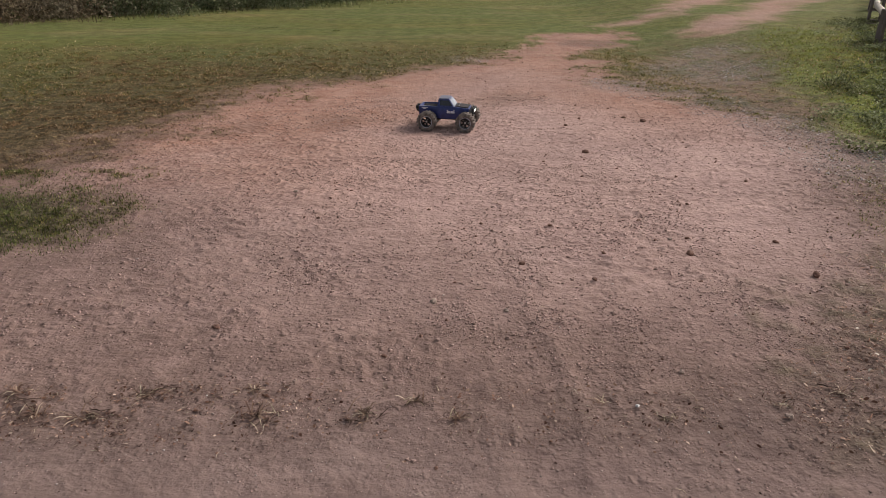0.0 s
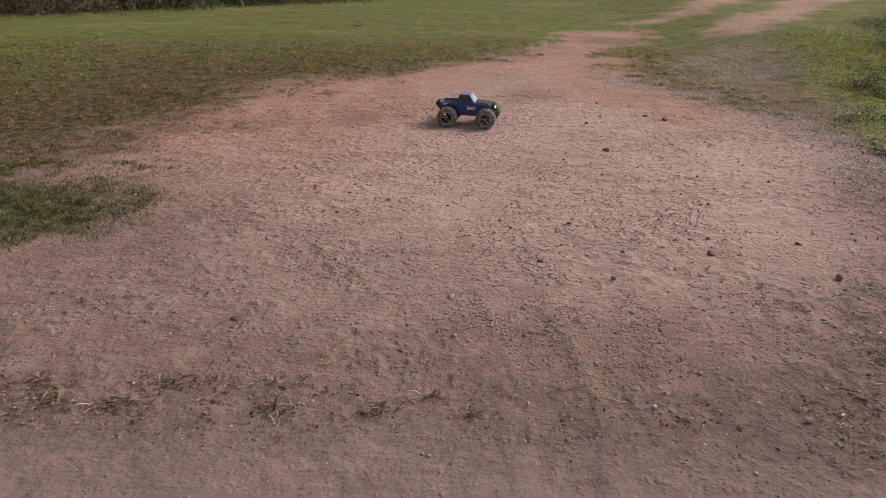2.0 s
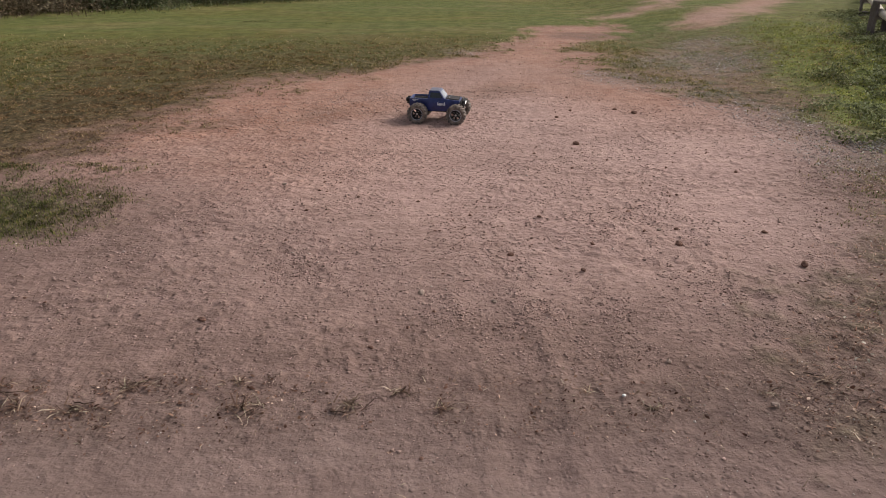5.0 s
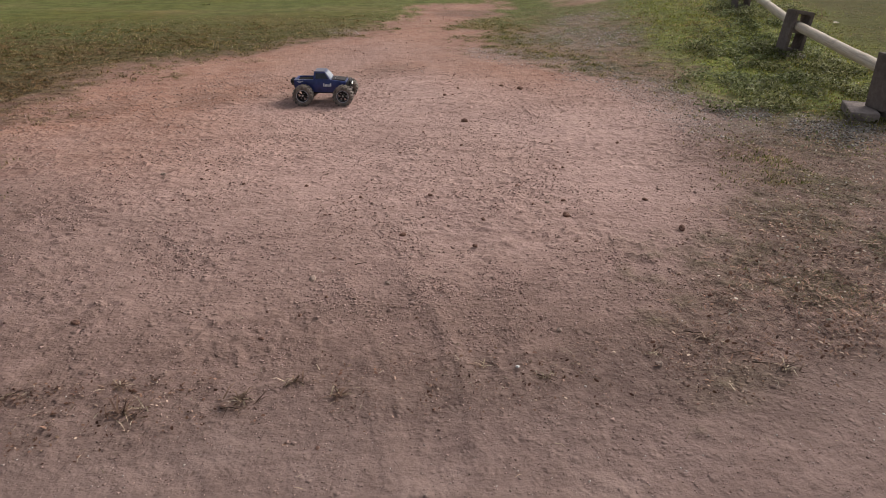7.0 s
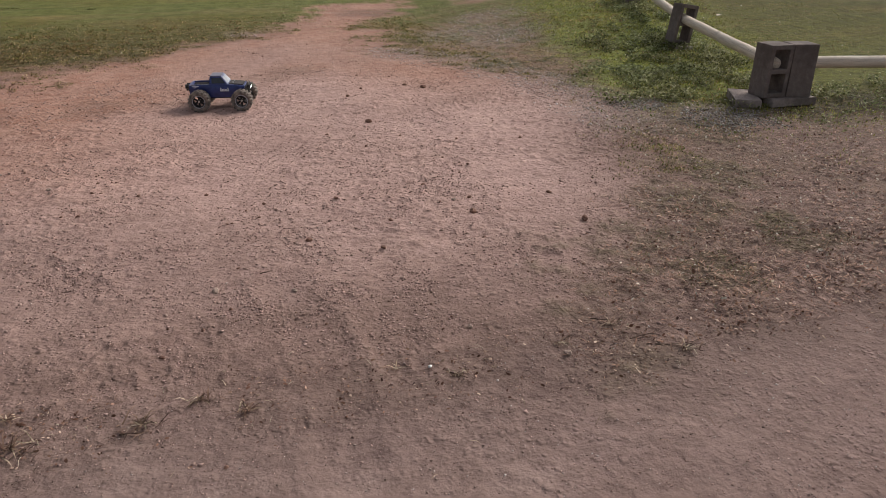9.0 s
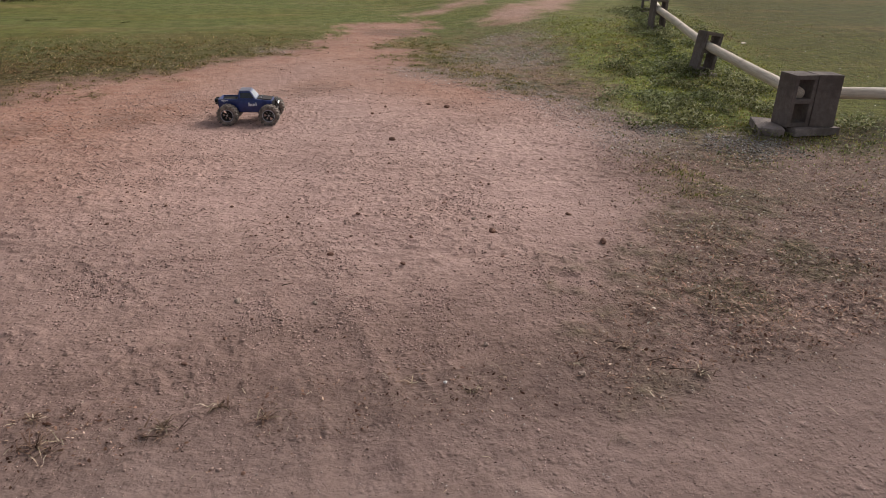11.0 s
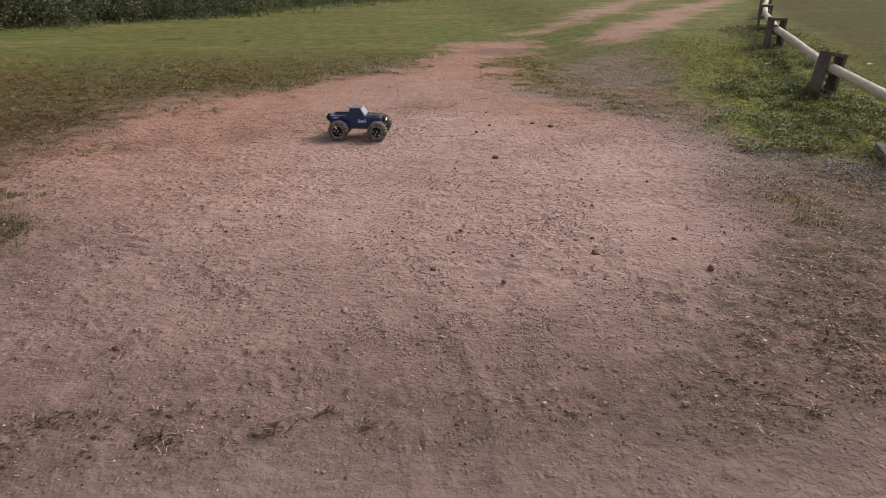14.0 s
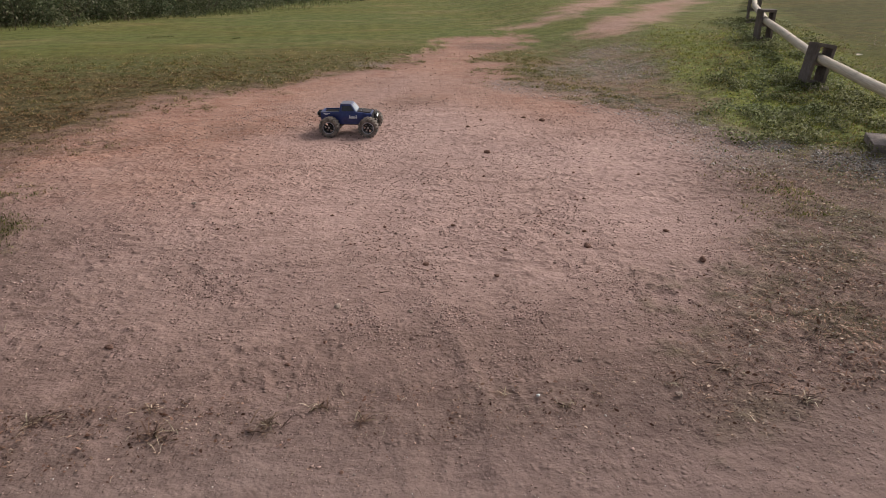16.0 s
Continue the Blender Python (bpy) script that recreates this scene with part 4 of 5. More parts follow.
bits = blades("twig_bits", tx, ty, rng.uniform(0.02, 0.055, len(tx)), rng.uniform(0.0015, 0.003, len(tx)), STRAW, 95, bend=0.2, flat=1.35, lift=0.004)
tagged(bits, "dark broken twig bits along the road edge", "plant litter")
tuft(-1.8, 12.47, 90, 0.09, 960, DEEP)["label"] = "small dark tuft standing out of mown grass"
for k in range(5):
    tuft(-3.25 + 0.09 * k, 12.85 + 0.02 * k, 60, 0.06, 970 + 2 * k, DEEP)["label"] = "dark green tuft in a scuffed line of grass"
scrap = leaves("dry_leaf", np.array([5.93]), np.array([7.9]), np.array([0.20]), np.array([0.06]), CHIP, 99, up=0.75)
scrap["kind"] = "thing"
tagged(scrap, "pale curled dead leaf lying on the grass", "dead leaf")


# ---- low fence of concrete blocks and log rails ----
def block_mesh():
    """A two-core concrete block stood on end: 19 x 19 x 39 cm, cores along y."""
    xs, zs = [-0.095, -0.062, 0.062, 0.095], [0.0, 0.034, 0.178, 0.212, 0.356, 0.39]
    bm = bmesh.new()
    grid = [[bm.verts.new((x, -0.095, z)) for x in xs] for z in zs]
    faces = [bm.faces.new((grid[j][i], grid[j][i + 1], grid[j + 1][i + 1], grid[j + 1][i]))
             for j in range(5) for i in range(3) if not (i == 1 and j in (1, 3))]
    out = bmesh.ops.extrude_face_region(bm, geom=faces)
    bmesh.ops.translate(bm, vec=(0, 0.19, 0), verts=[g for g in out["geom"] if isinstance(g, bmesh.types.BMVert)])
    bmesh.ops.recalc_face_normals(bm, faces=bm.faces)
    sharp = [e for e in bm.edges if len(e.link_faces) == 2 and e.calc_face_angle() > 0.5]
    bmesh.ops.bevel(bm, geom=sharp, offset=0.004, segments=2, profile=0.5, affect="EDGES")
    return bm


def slab_mesh():
    bm = bmesh.new()
    box(bm, (-0.195, -0.095, 0), (0.195, 0.095, 0.06), 0.006)
    bmesh.ops.subdivide_edges(bm, edges=[e for e in bm.edges if e.calc_length() > 0.1], cuts=6, use_grid_fill=True)
    for v in bm.verts:
        v.co += 0.0025 * noise.noise_vector(v.co * 22)
    return bm


BLOCK_LABEL, SLAB_LABEL = "dark weathered two-core concrete block stood on end", "grey concrete slab under a fence block"
first_block = tagged(part("concrete_block", block_mesh(), CONCRETE, None), BLOCK_LABEL, "concrete block", "fence blocks")
first_slab = tagged(part("concrete_slab", slab_mesh(), PALE_CONCRETE, None), SLAB_LABEL, "concrete slab", "fence slabs")
first_block.matrix_world = pose(3.895, 4.615, 0.065, 0, 0, -4)
first_slab.matrix_world = pose(3.755, 4.69, 0.004, 0, 0, 61)
copy_thing(first_block, pose(4.105, 4.58, 0.063, 0, 1.5, 76))
copy_thing(first_slab, pose(4.045, 4.56, 0.002, 0, 0, -3))
POSTS = [(4.51, 6.70, -9, -3, 9.0), (5.43, 9.15, -14, 0, 0.5), (6.75, 11.65, -27, 0, 1.0), (8.1, 13.95, -30, 0, 0), (9.5, 16.2, -32, 0, 0), (6.45, 4.12, 80, 0, 0)]
for x, y, turn_, nod, lean_ in POSTS:
    z = float(height(np.array([x]), np.array([y]))[0])
    copy_thing(first_slab, pose(x, y, z - 0.042, 0, 0, turn_ + 90))
    copy_thing(first_block, pose(x, y, z + 0.018 + 0.004 * (lean_ > 3), nod, lean_, turn_))


def log_rail(a, b, r0, r1, seed):
    """A peeled log: tapering, slightly bent, with knots and flats."""
    a, b = Vector(a), Vector(b)
    far = (b - a).length
    bm, rings, seg, off = bmesh.new(), 40, 18, seed * 7.7
    rows_ = []
    for j in range(rings + 1):
        f = j / rings
        bend = Vector((noise.noise((f * 1.6, off, 0)), noise.noise((f * 1.6, off, 9)), 0)) * 0.022 * math.sin(math.pi * f)
        ring = []
        for i in range(seg):
            w = 2 * math.pi * i / seg
            r = (r0 * (1 - f) + r1 * f) * (1 + 0.07 * noise.noise((math.cos(w), math.sin(w), f * 9 + off)) + 0.03 * noise.noise((3 * math.cos(w), 3 * math.sin(w), f * 40 + off)))
            if j in (0, rings):
                r *= 0.93
            ring.append(bm.verts.new(Vector((r * math.cos(w), r * math.sin(w), far * f)) + bend))
        rows_.append(ring)
    for p, q in zip(rows_, rows_[1:]):
        for i in range(seg):
            bm.faces.new((p[i], p[(i + 1) % seg], q[(i + 1) % seg], q[i]))
    bm.faces.new(rows_[0][::-1]), bm.faces.new(rows_[-1])
    ob = part("log_rail", bm, LOG, None, smooth=True)
    ob.matrix_world = Matrix.Translation(a) @ (b - a).to_track_quat("Z", "Y").to_matrix().to_4x4()
    return tagged(ob, "pale peeled log rail resting in the block cores", "log rail", "fence rails")


def core(x, y):
    return Vector((x, y, float(height(np.array([x]), np.array([y]))[0]) + 0.018 + 0.252))


line = [Vector((3.895, 4.60, 0.312))] + [core(p[0], p[1]) for p in POSTS[:5]]
line[1] += Vector((0.035, -0.012, 0.0))
for n, (a, b) in enumerate(zip(line, line[1:])):
    way = (b - a).normalized()
    log_rail(a + way * (0.02 if n else -0.03), b - way * 0.02, 0.045 - 0.002 * (n % 2), 0.044, n + 1)
log_rail((4.105, 4.57, 0.310), (6.44, 4.12, 0.29), 0.045, 0.047, 9)


# ---- shrubs and tall weeds along the far edge ----
DRYWEED = blade_material("dry weed stalks", (0.0, (0.10, 0.075, 0.05)), (0.5, (0.22, 0.17, 0.115)), (1.0, (0.40, 0.32, 0.225)), brown=0.2, clumps=0.5)
RANK = blade_material("rank green blades", (0.0, (0.12, 0.155, 0.065)), (0.5, (0.24, 0.275, 0.12)), (0.85, (0.37, 0.38, 0.2)), (1.0, (0.52, 0.5, 0.33)), brown=0.3)
BUSH = blade_material("shrub leaves", (0.0, (0.0938, 0.122, 0.0659)), (0.4, (0.169, 0.208, 0.112)), (0.75, (0.262, 0.294, 0.173)), (1.0, (0.431, 0.446, 0.335)), brown=0.3)
STEM = plain("shrub stems", (0.14, 0.11, 0.08), 0.9, vary=0.3)


def shrub(seed, wide, tall, material):
    r = np.random.default_rng(seed)
    root = new("shrub")
    bm = bmesh.new()
    for k in range(9):
        a, w = r.uniform(0, 2 * np.pi), r.uniform(0.2, 0.7) * wide
        rod(bm, (0.05 * math.cos(a), 0.05 * math.sin(a), -0.03), (w * math.cos(a), w * math.sin(a), tall * r.uniform(0.5, 0.9)), 0.014, 0.004, 5)
    part("stems", bm, STEM, root)
    n, clumps = 5200, 70
    cx, cy = r.normal(0, 0.5 * wide, clumps), r.normal(0, 0.42 * wide, clumps)
    cz = r.uniform(0.02, 1.0, clumps) ** 1.1 * tall * np.exp(-0.5 * (cx**2 + cy**2) / wide**2)
    pick = r.integers(0, clumps, n)
    spread = r.uniform(0.08, 0.2, clumps)[pick][:, None]
    pts = np.stack([cx[pick], cy[pick], cz[pick]], 1) + r.normal(0, 1, (n, 3)) * spread
    pts[:, 2] = np.abs(pts[:, 2])
    ob = leaves("leaves", pts[:, 0], pts[:, 1], pts[:, 2], r.uniform(0.014, 0.036, n), material, seed + 1, up=0.45)
    del ob["kind"]
    ob.parent = root
    return tagged(root, "dense dark green leafy shrub along the field edge", "shrub", "shrubs along the field edge")


HEDGE = [(-14, 10.4), (-8.6, 13.2), (-6.4, 14.8), (-4.4, 16.7), (-2.8, 17.9), (-1.2, 19.6), (0.2, 22.2), (2.6, 24.6)]
kinds = [shrub(700, 0.8, 0.9, BUSH), shrub(710, 0.95, 0.75, BUSH), shrub(720, 0.8, 1.0, BUSH)]
DRY = blade_material("dry bush leaves", (0.0, (0.13, 0.105, 0.07)), (0.5, (0.27, 0.22, 0.15)), (1.0, (0.46, 0.385, 0.28)), brown=0.3)
dry = shrub(730, 0.9, 0.7, DRY)
dry["label"] = "low dry brown bush along the field edge"
dry.matrix_world = pose(-8.4, 14.3, 0)
for x, y in ((-9.5, 13.6), (-7.4, 15.0), (-10.7, 13.0), (-8.9, 15.2), (-7.7, 16.2), (-10.0, 14.6), (-6.5, 16.6), (-11.8, 12.6)):
    copy_thing(dry, pose(x, y, 0, 0, 0, 37 * x))
kinds[0].matrix_world = pose(-6.3, 15.6, 0)
kinds[1].matrix_world = pose(-5.5, 16.3, 0)
kinds[2].matrix_world = pose(-4.7, 17.0, 0)
r_ = random.Random(8)
for n, (x, y) in enumerate([(-3.9, 17.6), (-3.1, 18.2), (-6.0, 16.9), (-5.0, 17.8), (-4.1, 18.6), (-2.4, 19.2), (-7.0, 15.9), (-3.2, 19.4), (-1.3, 20.8), (-0.4, 22.4), (0.9, 23.9), (-5.6, 18.2)]):
    copy_thing(kinds[n % 3], pose(x, y, 0, 0, 0, r_.uniform(0, 360)))


def hedge_chance(side):
    def chance(x, y):
        d_ = along(x, y, HEDGE)
        front = step(1.3, 0.2, d_ + 0.9 * (fbm(x, y, 0.8, 73) - 0.5)) * sight(x, y)
        split = fbm(x, y, 1.4, 75) + 0.12 * (x + 5.5)
        return front * (split > 0.5 if side else split <= 0.5)
    return chance


tx, ty = scatter(34000, -14, 3, 10, 25, 71, hedge_chance(True))
weeds = blades("tall_green_weeds", tx, ty, rng.uniform(0.06, 0.2, len(tx)), rng.uniform(0.008, 0.018, len(tx)), RANK, 72, bend=1.5)
tagged(weeds, "tall rank green grass at the field edge", "tall grass")
tx, ty = scatter(20000, -14, 3, 10, 25, 73, hedge_chance(False))
weeds = blades("tall_dry_weeds", tx, ty, rng.uniform(0.07, 0.22, len(tx)), rng.uniform(0.006, 0.014, len(tx)), DRYWEED, 74, bend=1.8)
tagged(weeds, "tall dry brown weeds at the field edge", "tall grass")


# ---- radio-controlled monster truck ----
BLUE = plain("navy paint", (0.024, 0.038, 0.16), 0.3, spec=0.5, vary=0.25, scale=25)
# dust and the purplish sheen of the roof, both put into its colour
ROOF = plain("dusty blue-grey paint with sheen", (0.17, 0.165, 0.22), 0.4, spec=0.4, vary=0.25, scale=30)
BLACK = plain("matt black plastic", (0.022, 0.021, 0.023), 0.65, vary=0.3, scale=40)
DUSTY = plain("dusty black plastic", (0.06, 0.05, 0.048), 0.8, vary=0.35, scale=40)
GLASS = plain("smoked window sheet", (0.02, 0.022, 0.03), 0.15, spec=0.6, vary=0.2)
# the pale sky reflection on the windscreen is put into its colour
SCREEN = plain("windscreen with painted reflection", (0.42, 0.44, 0.5), 0.25, spec=0.5, vary=0.25, scale=30)
WHITE = plain("white decal", (0.75, 0.76, 0.8), 0.4, vary=0.08)
# serves the bead rings and the painted highlight on the bed edges
TRIM_GLINT = plain("pale trim and gloss highlight", (0.42, 0.41, 0.45), 0.5, vary=0.25, scale=50)
STEEL = plain("bare steel", (0.45, 0.45, 0.46), 0.35, metal=0.9, vary=0.15)


def tyre_material():
    k = Nodes("dusty tyre rubber", 0.9, spec=0.25)
    f = k.noise(30, 5, 0.65)
    return k.done(k.mix(k.span(f, 0.35, 0.65), (0.10, 0.088, 0.08), (0.30, 0.25, 0.215)), k.bump(f, 0.002))


def lamp_material():
    k = Nodes("lit lamp", 0.2)
    k.b.inputs["Emission Color"].default_value = (1, 0.97, 0.9, 1)
    k.b.inputs["Emission Strength"].default_value = 3.0
    return k.done((0.9, 0.9, 0.88))


TYRE, LAMP = tyre_material(), lamp_material()


def lathe(bm, profile, seg=36):
    """Turns a list of (y, radius) about the y axis."""
    rings = [[bm.verts.new((r * math.cos(2 * math.pi * i / seg), y, r * math.sin(2 * math.pi * i / seg))) for i in range(seg)] for y, r in profile]
    for p, q in zip(rings, rings[1:]):
        for i in range(seg):
            bm.faces.new((p[i], p[(i + 1) % seg], q[(i + 1) % seg], q[i]))
    return rings


def tyre_mesh():
    bm = bmesh.new()
    lathe(bm, [(-0.030, 0.042), (-0.036, 0.048), (-0.037, 0.056), (-0.033, 0.063), (-0.022, 0.0655), (0, 0.066), (0.022, 0.0655), (0.033, 0.063), (0.037, 0.056),
               (0.036, 0.048), (0.030, 0.042), (-0.030, 0.042)], 40)
    for i in range(18):
        for row, (y0, y1, skew) in enumerate(((-0.036, -0.016, 14), (-0.013, 0.013, -10), (0.016, 0.036, 14))):
            a = 360 * (i + 0.5 * (row == 1)) / 18
            m = pose(0, 0, 0, 0, a, 0) @ pose(0, 0, 0.0675, 0, 0, skew)
            box(bm, (-0.006, y0, -0.005), (0.006, y1, 0.0035), 0, m)
    return bm


def rim_mesh():
    bm = bmesh.new()
    lathe(bm, [(-0.031, 0.043), (-0.031, 0.039), (-0.006, 0.035), (0.026, 0.037), (0.031, 0.040), (0.031, 0.043), (-0.031, 0.043)], 32)
    for i in range(6):
        box(bm, (-0.006, 0.006, 0.008), (0.006, 0.014, 0.037), 0.0015, pose(0, 0, 0, 0, 60 * i, 0))
    rod(bm, (0, 0.0, 0), (0, 0.018, 0), 0.012, 0.011, 14)
    return bm


def shell(sections):
    """A skin through rows of points, one row a section, closed at both ends."""
    bm = bmesh.new()
    rows_ = [[bm.verts.new(p) for p in row] for row in sections]
    n = len(rows_[0])
    for p, q in zip(rows_, rows_[1:]):
        for i in range(n):
            bm.faces.new((p[i], p[(i + 1) % n], q[(i + 1) % n], q[i]))
    bm.faces.new(rows_[0][::-1]), bm.faces.new(rows_[-1])
    return bm


DROP = 0.016      # the shell sits low over the chassis


def body_sections():
    out = []
    for k in range(61):
        x = -0.228 + 0.396 * k / 60
        wide = 0.089 - 0.012 * max(0, abs(x + 0.02) - 0.15) / 0.05
        top = 0.197 - 0.012 * max(0, x - 0.05) / 0.11
        low = 0.104 + 0.026 * max(0, abs(x + 0.03) - 0.16) / 0.04
        for wx in (-0.1525, 0.1525):
            if abs(x - wx) < 0.069:
                low = max(low, 0.098 + math.sqrt(0.071**2 - (x - wx) ** 2) * 0.92)
        bed = 0.014 if -0.212 < x < -0.088 else 0.0
        mid = low + 0.5 * (top - low)
        left = [(wide * 0.97, low), (wide, mid), (wide * 0.97, top - 0.006), (wide * 0.93, top), (wide * 0.82, top + 0.001), (wide * 0.80, top - bed)]
        out.append([(x, -w, z) for w, z in left] + [(x, w, z) for w, z in left[::-1]])
    return out


def panel(corners, thick):
    """A thin plate on four corners, thickened along its normal."""
    bm = bmesh.new()
    c = [Vector(p) for p in corners]
    n = (c[1] - c[0]).cross(c[3] - c[0]).normalized() * thick
    a, b = [bm.verts.new(p) for p in c], [bm.verts.new(p + n) for p in c]
    bm.faces.new(a[::-1]), bm.faces.new(b)
    for i in range(4):
        bm.faces.new((a[i], a[(i + 1) % 4], b[(i + 1) % 4], b[i]))
    return bm


def rc_truck():
    root = new("toy_truck")
    body = part("body", shell(body_sections()), BLUE, root, "glossy navy pickup body shell")
    body.location.z = -DROP
    body.data.shade_smooth()
    body.data.set_sharp_from_angle(angle=radians(28))
    # cab
    base, top = [(-0.084, 0.194, 0.082), (0.052, 0.194, 0.082)], [(-0.074, 0.252, 0.067), (0.010, 0.254, 0.067)]
    lo = [(x, s * w, z) for s in (-1, 1) for x, z, w in (base if s < 0 else base[::-1])]
    hi = [(x, s * w, z) for s in (-1, 1) for x, z, w in (top if s < 0 else top[::-1])]
    bm = shell([lo, hi])
    bmesh.ops.bevel(bm, geom=list(bm.edges), offset=0.005, segments=2, profile=0.6, affect="EDGES")
    part("cab", bm, BLUE, body)
    bm = bmesh.new()
    box(bm, (-0.073, -0.064, 0.252), (0.008, 0.064, 0.258), 0.0028)
    part("roof", bm, ROOF, body, "dusty blue-grey cab roof with painted sheen")
    part("windscreen", panel([(0.0500, -0.068, 0.203), (0.0500, 0.068, 0.203), (0.0165, 0.056, 0.247), (0.0165, -0.056, 0.247)], 0.0025), SCREEN, body, "windscreen pale with painted sky reflection")
    part("rear_window", panel([(-0.0825, 0.062, 0.207), (-0.0825, -0.062, 0.207), (-0.0755, -0.054, 0.243), (-0.0755, 0.054, 0.243)], 0.002), GLASS, body)
    for s in (1, -1):
        c = [(-0.062, s * 0.0800, 0.205), (0.036, s * 0.0800, 0.205), (0.008, s * 0.0698, 0.244), (-0.062, s * 0.0698, 0.244)]
        part("side_window", panel(c if s < 0 else c[::-1], 0.003), GLASS, body, "dark smoked side window")
    # bonnet, bed, grille
    bm = shell([[(x, -0.070 + 0.008 * f, z), (x, -0.060, z + 0.008), (x, 0.060, z + 0.008), (x, 0.070 - 0.008 * f, z)] for x, z, f in ((0.058, 0.194, 0), (0.10, 0.191, 0.3), (0.158, 0.185, 1))])
    part("bonnet", bm, DUSTY, body, "dusty matt black bonnet")
    for y in (-0.035, 0.035):
        bm = bmesh.new()
        rod(bm, (0.085, y, 0.198), (0.085, y, 0.208), 0.004, 0.003, 8)
        part("body_pin", bm, STEEL, body)
    bm = bmesh.new()
    box(bm, (-0.208, -0.068, 0.181), (-0.092, 0.068, 0.186), 0.001)
    for k in range(7):
        box(bm, (-0.206, -0.06 + 0.018 * k, 0.185), (-0.094, -0.052 + 0.018 * k, 0.1885))
    part("bed_floor", bm, DUSTY, body, "ribbed dusty black bed cover")
    bm = bmesh.new()
    box(bm, (0.164, -0.066, 0.140), (0.171, 0.066, 0.176), 0.002)
    for k in range(5):
        box(bm, (0.169, -0.055, 0.144 + 0.006 * k), (0.174, 0.055, 0.147 + 0.006 * k))
    part("grille", bm, BLACK, body)
    bm = bmesh.new()
    box(bm, (-0.233, -0.070, 0.140), (-0.226, 0.070, 0.190), 0.002)
    part("tailgate", bm, DUSTY, body)
    # added pale strips: the gloss highlight on the body's top edges
    for s in (1, -1):
        bm = bmesh.new()
        box(bm, (-0.226, s * 0.0785 - 0.003, 0.1935), (-0.088, s * 0.0785 + 0.003, 0.1975), 0.0012)
        part("bed_rail_glint", bm, TRIM_GLINT, body, "pale gloss highlight along the bed rail")
    bm = bmesh.new()
    for k, (y, h) in enumerate(((-0.026, 0.012), (-0.012, 0.009), (0.002, 0.009), (0.016, 0.013))):
        box(bm, (-0.0832, y, 0.219), (-0.0808, y + 0.010, 0.219 + h))
    part("window_decal", bm, WHITE, body, "white decal bars")
    for s in (1, -1):
        bm = bmesh.new()
        for k, (h, w) in enumerate(((0.026, 0.008), (0.017, 0.0085), (0.017, 0.008), (0.017, 0.0085), (0.017, 0.007), (0.026, 0.007))):
            x = -0.004 + 0.0105 * k
            box(bm, (x, s * 0.0885, 0.148), (x + w, s * 0.0915, 0.148 + h), 0)
        box(bm, (-0.006, s * 0.0885, 0.153), (0.060, s * 0.0903, 0.1555))
        part("door_decal", bm, WHITE, body, "white script-like decal bars")
        bm = bmesh.new()
        box(bm, (-0.205, s * 0.0868, 0.184), (-0.155, s * 0.0895, 0.1885))
        box(bm, (-0.195, s * 0.0868, 0.176), (-0.172, s * 0.0892, 0.180))
        part("bed_decal", bm, WHITE, body)
    # chassis, bumpers
    bm = bmesh.new()
    box(bm, (-0.165, -0.045, 0.072), (0.165, 0.045, 0.084), 0.004)
    box(bm, (-0.10, -0.035, 0.084), (0.09, 0.035, 0.118), 0.006)
    for x in (-0.15, 0.15):
        box(bm, (x - 0.025, -0.024, 0.064), (x + 0.025, 0.024, 0.112), 0.006)
        box(bm, (x - 0.005, -0.055, 0.10), (x + 0.005, 0.055, 0.165), 0.003)
    chassis = part("chassis", bm, BLACK, root)
    bm = bmesh.new()
    for y in (-0.05, 0.05):
        rod(bm, (0.15, y * 0.5, 0.085), (0.198, y, 0.098), 0.005)
        rod(bm, (0.198, y, 0.098), (0.190, y, 0.165), 0.005)
    for z in (0.098, 0.132, 0.163):
        rod(bm, (0.196, -0.055, z), (0.196, 0.055, z), 0.005)
    front = part("front_bumper", bm, BLACK, root)
    for y in (-0.022, 0.022):
        bm = bmesh.new()
        rod(bm, (0.188, y, 0.147), (0.206, y, 0.147), 0.011, 0.012, 16)
        part("headlight", bm, BLACK, front)
        bm = bmesh.new()
        rod(bm, (0.2065, y, 0.147), (0.209, y, 0.147), 0.009, 0.008, 16)
        part("headlight_lens", bm, LAMP, front, "small lit white headlight lens")
    bm = bmesh.new()
    rod(bm, (-0.15, -0.02, 0.09), (-0.25, -0.02, 0.135), 0.006)
    rod(bm, (-0.15, 0.02, 0.09), (-0.25, 0.02, 0.135), 0.006)
    rod(bm, (-0.25, -0.05, 0.140), (-0.25, 0.05, 0.140), 0.006)
    rear = part("rear_bumper", bm, BLACK, root)
    for y in (-0.028, 0.028):
        bm = bmesh.new()
        rod(bm, (-0.240, y, 0.160), (-0.262, y, 0.160), 0.016, 0.016, 18)
        part("rear_lamp", bm, BLACK, rear)
        bm = bmesh.new()
        rod(bm, (-0.2622, y, 0.160), (-0.2645, y, 0.160), 0.012, 0.011, 16)
        part("rear_lamp_lens", bm, STEEL, rear)
    # wheels with their arms and dampers
    tyre_data = rim_data = None
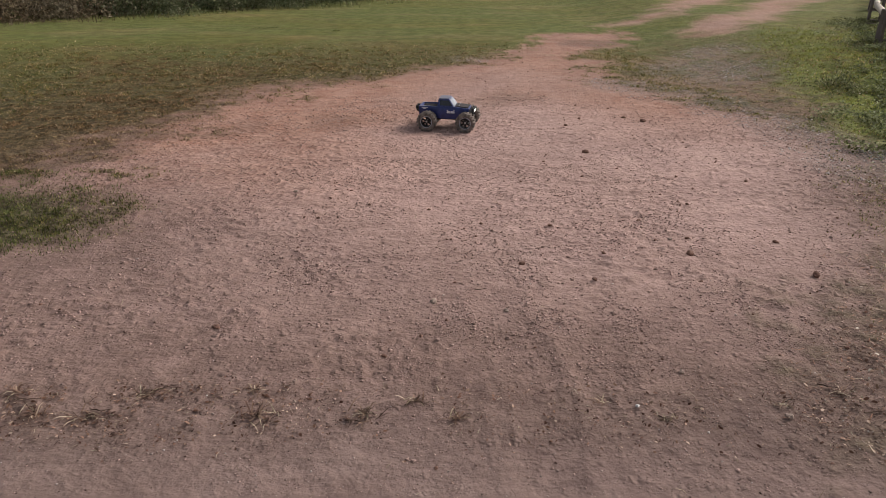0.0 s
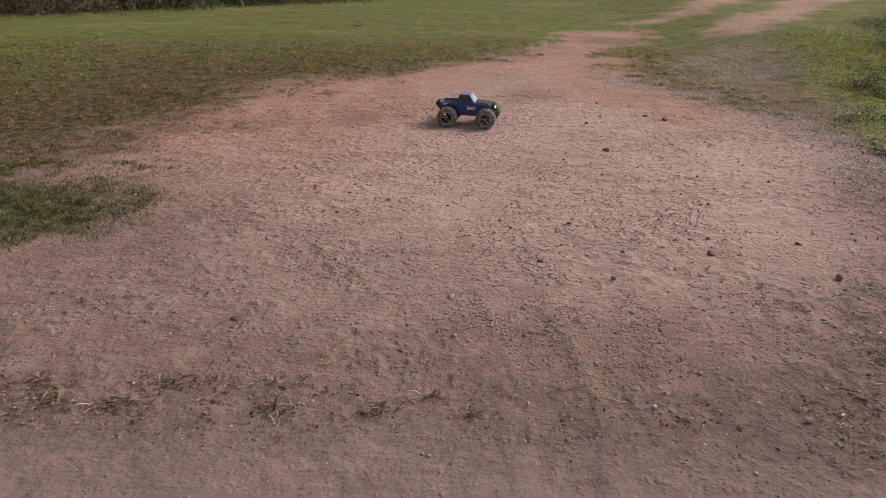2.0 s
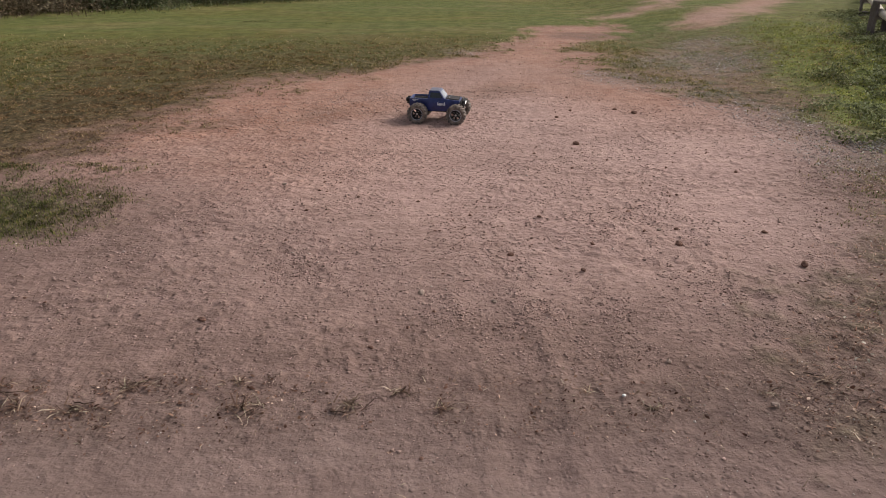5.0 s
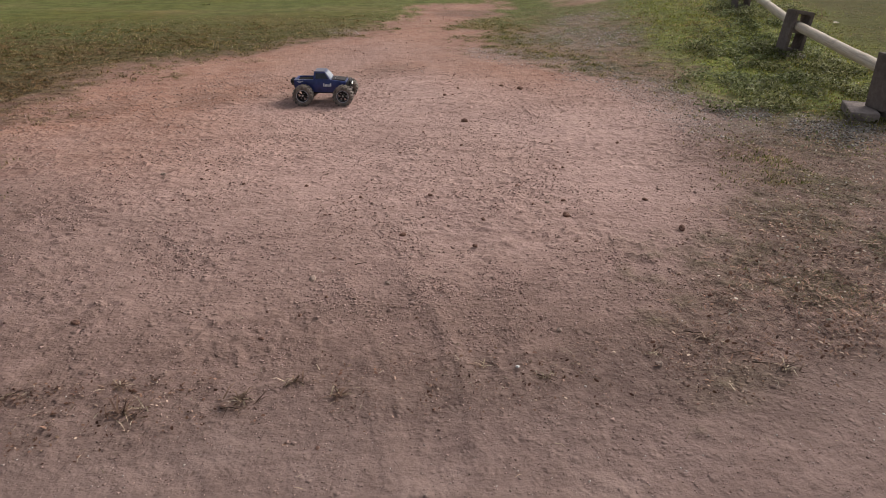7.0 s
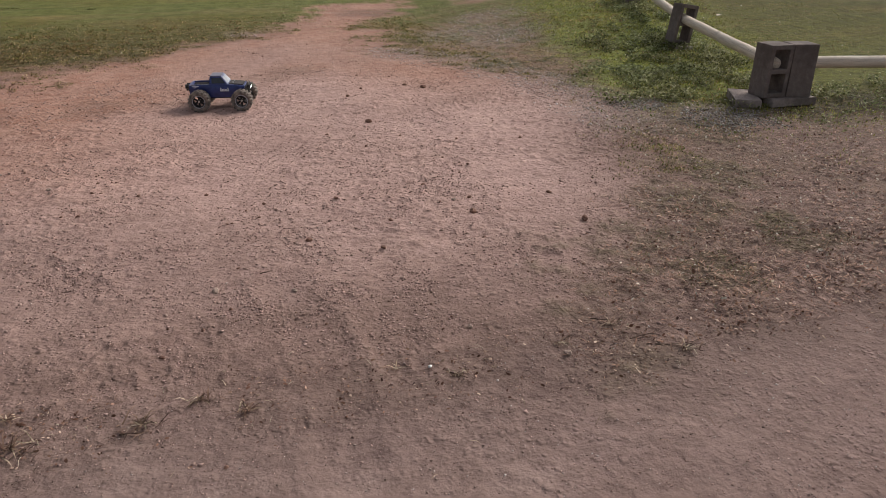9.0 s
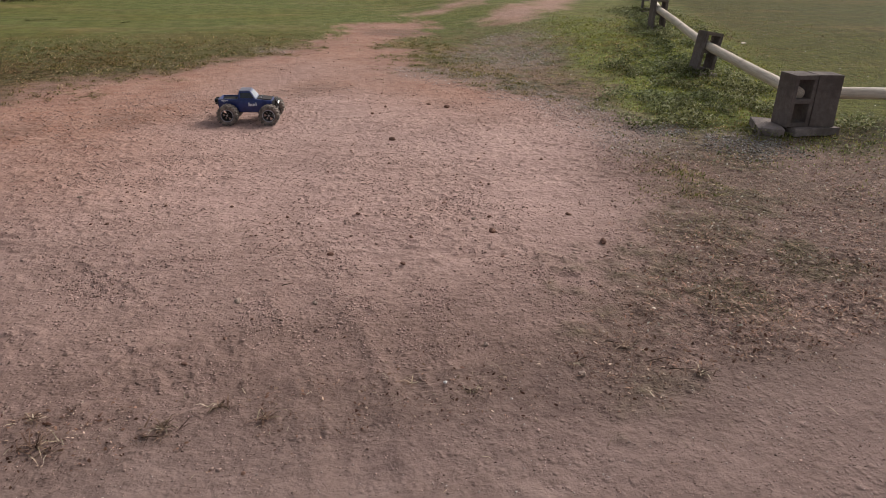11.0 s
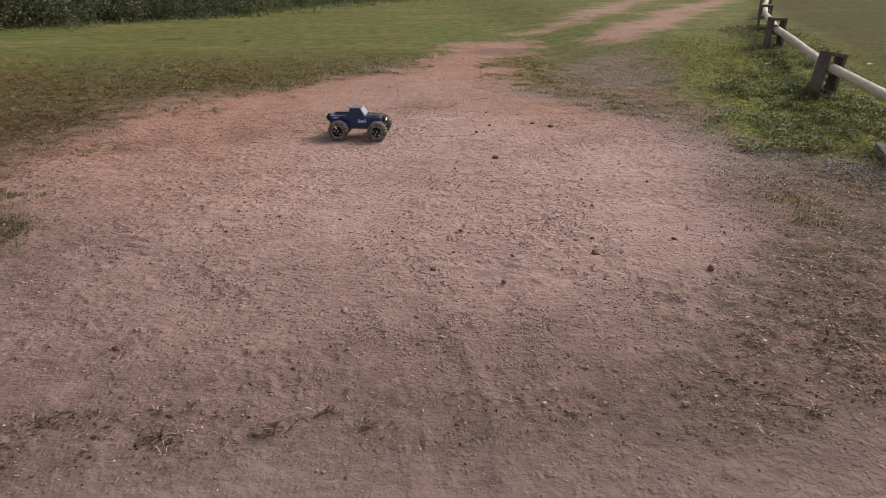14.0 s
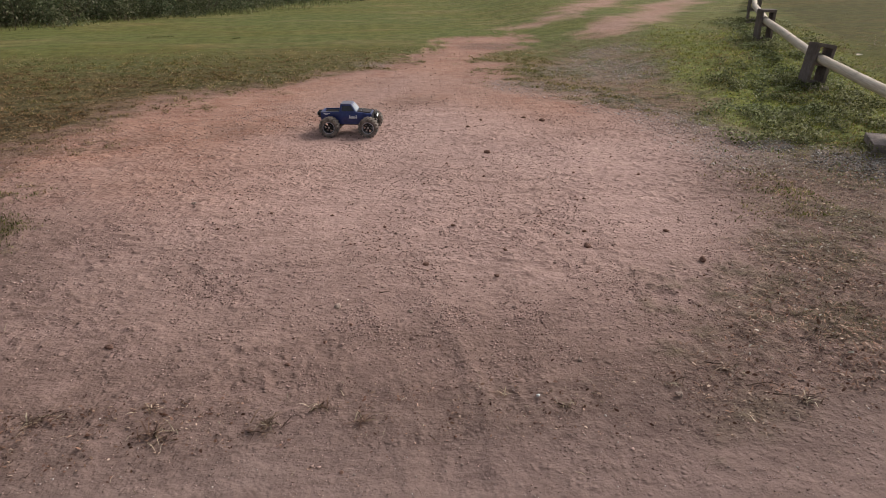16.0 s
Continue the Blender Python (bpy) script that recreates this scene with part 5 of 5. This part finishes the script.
    for x in (0.1525, -0.1525):
        for s in (1, -1):
            turn_ = 0 if s > 0 else 180
            bm = bmesh.new()
            rod(bm, (0, -0.045, 0), (0, 0.024, 0), 0.007, 0.007, 10)
            wheel = part("wheel", bm, STEEL, root)
            wheel.matrix_local = pose(x, s * 0.146, 0.0765, 0, 0, turn_) @ Matrix.Diagonal((1.09, 1.06, 1.09, 1))
            if tyre_data is None:
                tyre, rim = part("tyre", tyre_mesh(), TYRE, wheel, "chunky dust-covered tyre"), part("rim", rim_mesh(), BLACK, wheel, "black spoked rim")
                bm = bmesh.new()
                lathe(bm, [(0.0295, 0.0385), (0.0335, 0.0385), (0.0345, 0.0405), (0.0335, 0.0425), (0.0295, 0.0425), (0.0295, 0.0385)], 32)
                ring = part("bead_ring", bm, TRIM_GLINT, wheel, "pale dusty bead ring")
                tyre_data, rim_data, ring_data = tyre.data, rim.data, ring.data
            else:
                tyre, rim, ring = new("tyre", tyre_data), new("rim", rim_data), new("bead_ring", ring_data)
                tyre.parent = rim.parent = ring.parent = wheel
            bm = bmesh.new()
            for dx in (-0.028, 0.028):
                rod(bm, (x + dx, s * 0.03, 0.072), (x + dx * 0.4, s * 0.108, 0.060), 0.005)
                rod(bm, (x + dx * 0.7, s * 0.035, 0.108), (x + dx * 0.3, s * 0.108, 0.088), 0.0035)
            box(bm, (x - 0.010, s * 0.106 - 0.006, 0.052), (x + 0.010, s * 0.106 + 0.006, 0.096), 0.003)
            part("suspension_arm", bm, BLACK, root)
            bm = bmesh.new()
            p, q = Vector((x + 0.012, s * 0.088, 0.066)), Vector((x + 0.012, s * 0.052, 0.160))
            rod(bm, p, q, 0.0045, 0.0045, 8)
            rod(bm, p.lerp(q, 0.5), q, 0.008, 0.008, 10)
            for k in range(7):
                c = p.lerp(q, 0.12 + 0.055 * k)
                rod(bm, c, c + (q - p) * 0.025, 0.0105, 0.0105, 10)
            part("damper", bm, DUSTY, root)
    return tagged(root, "navy blue toy monster truck with big dusty tyres on bare soil", "toy truck")


truck = rc_truck()
TX, TY, HEAD = -0.10, 5.755, -11      # heading from +x, degrees
truck.matrix_world = pose(TX, TY, float(relief(np.array([TX]), np.array([TY]))[0]) - 0.002, 0, 0, HEAD)
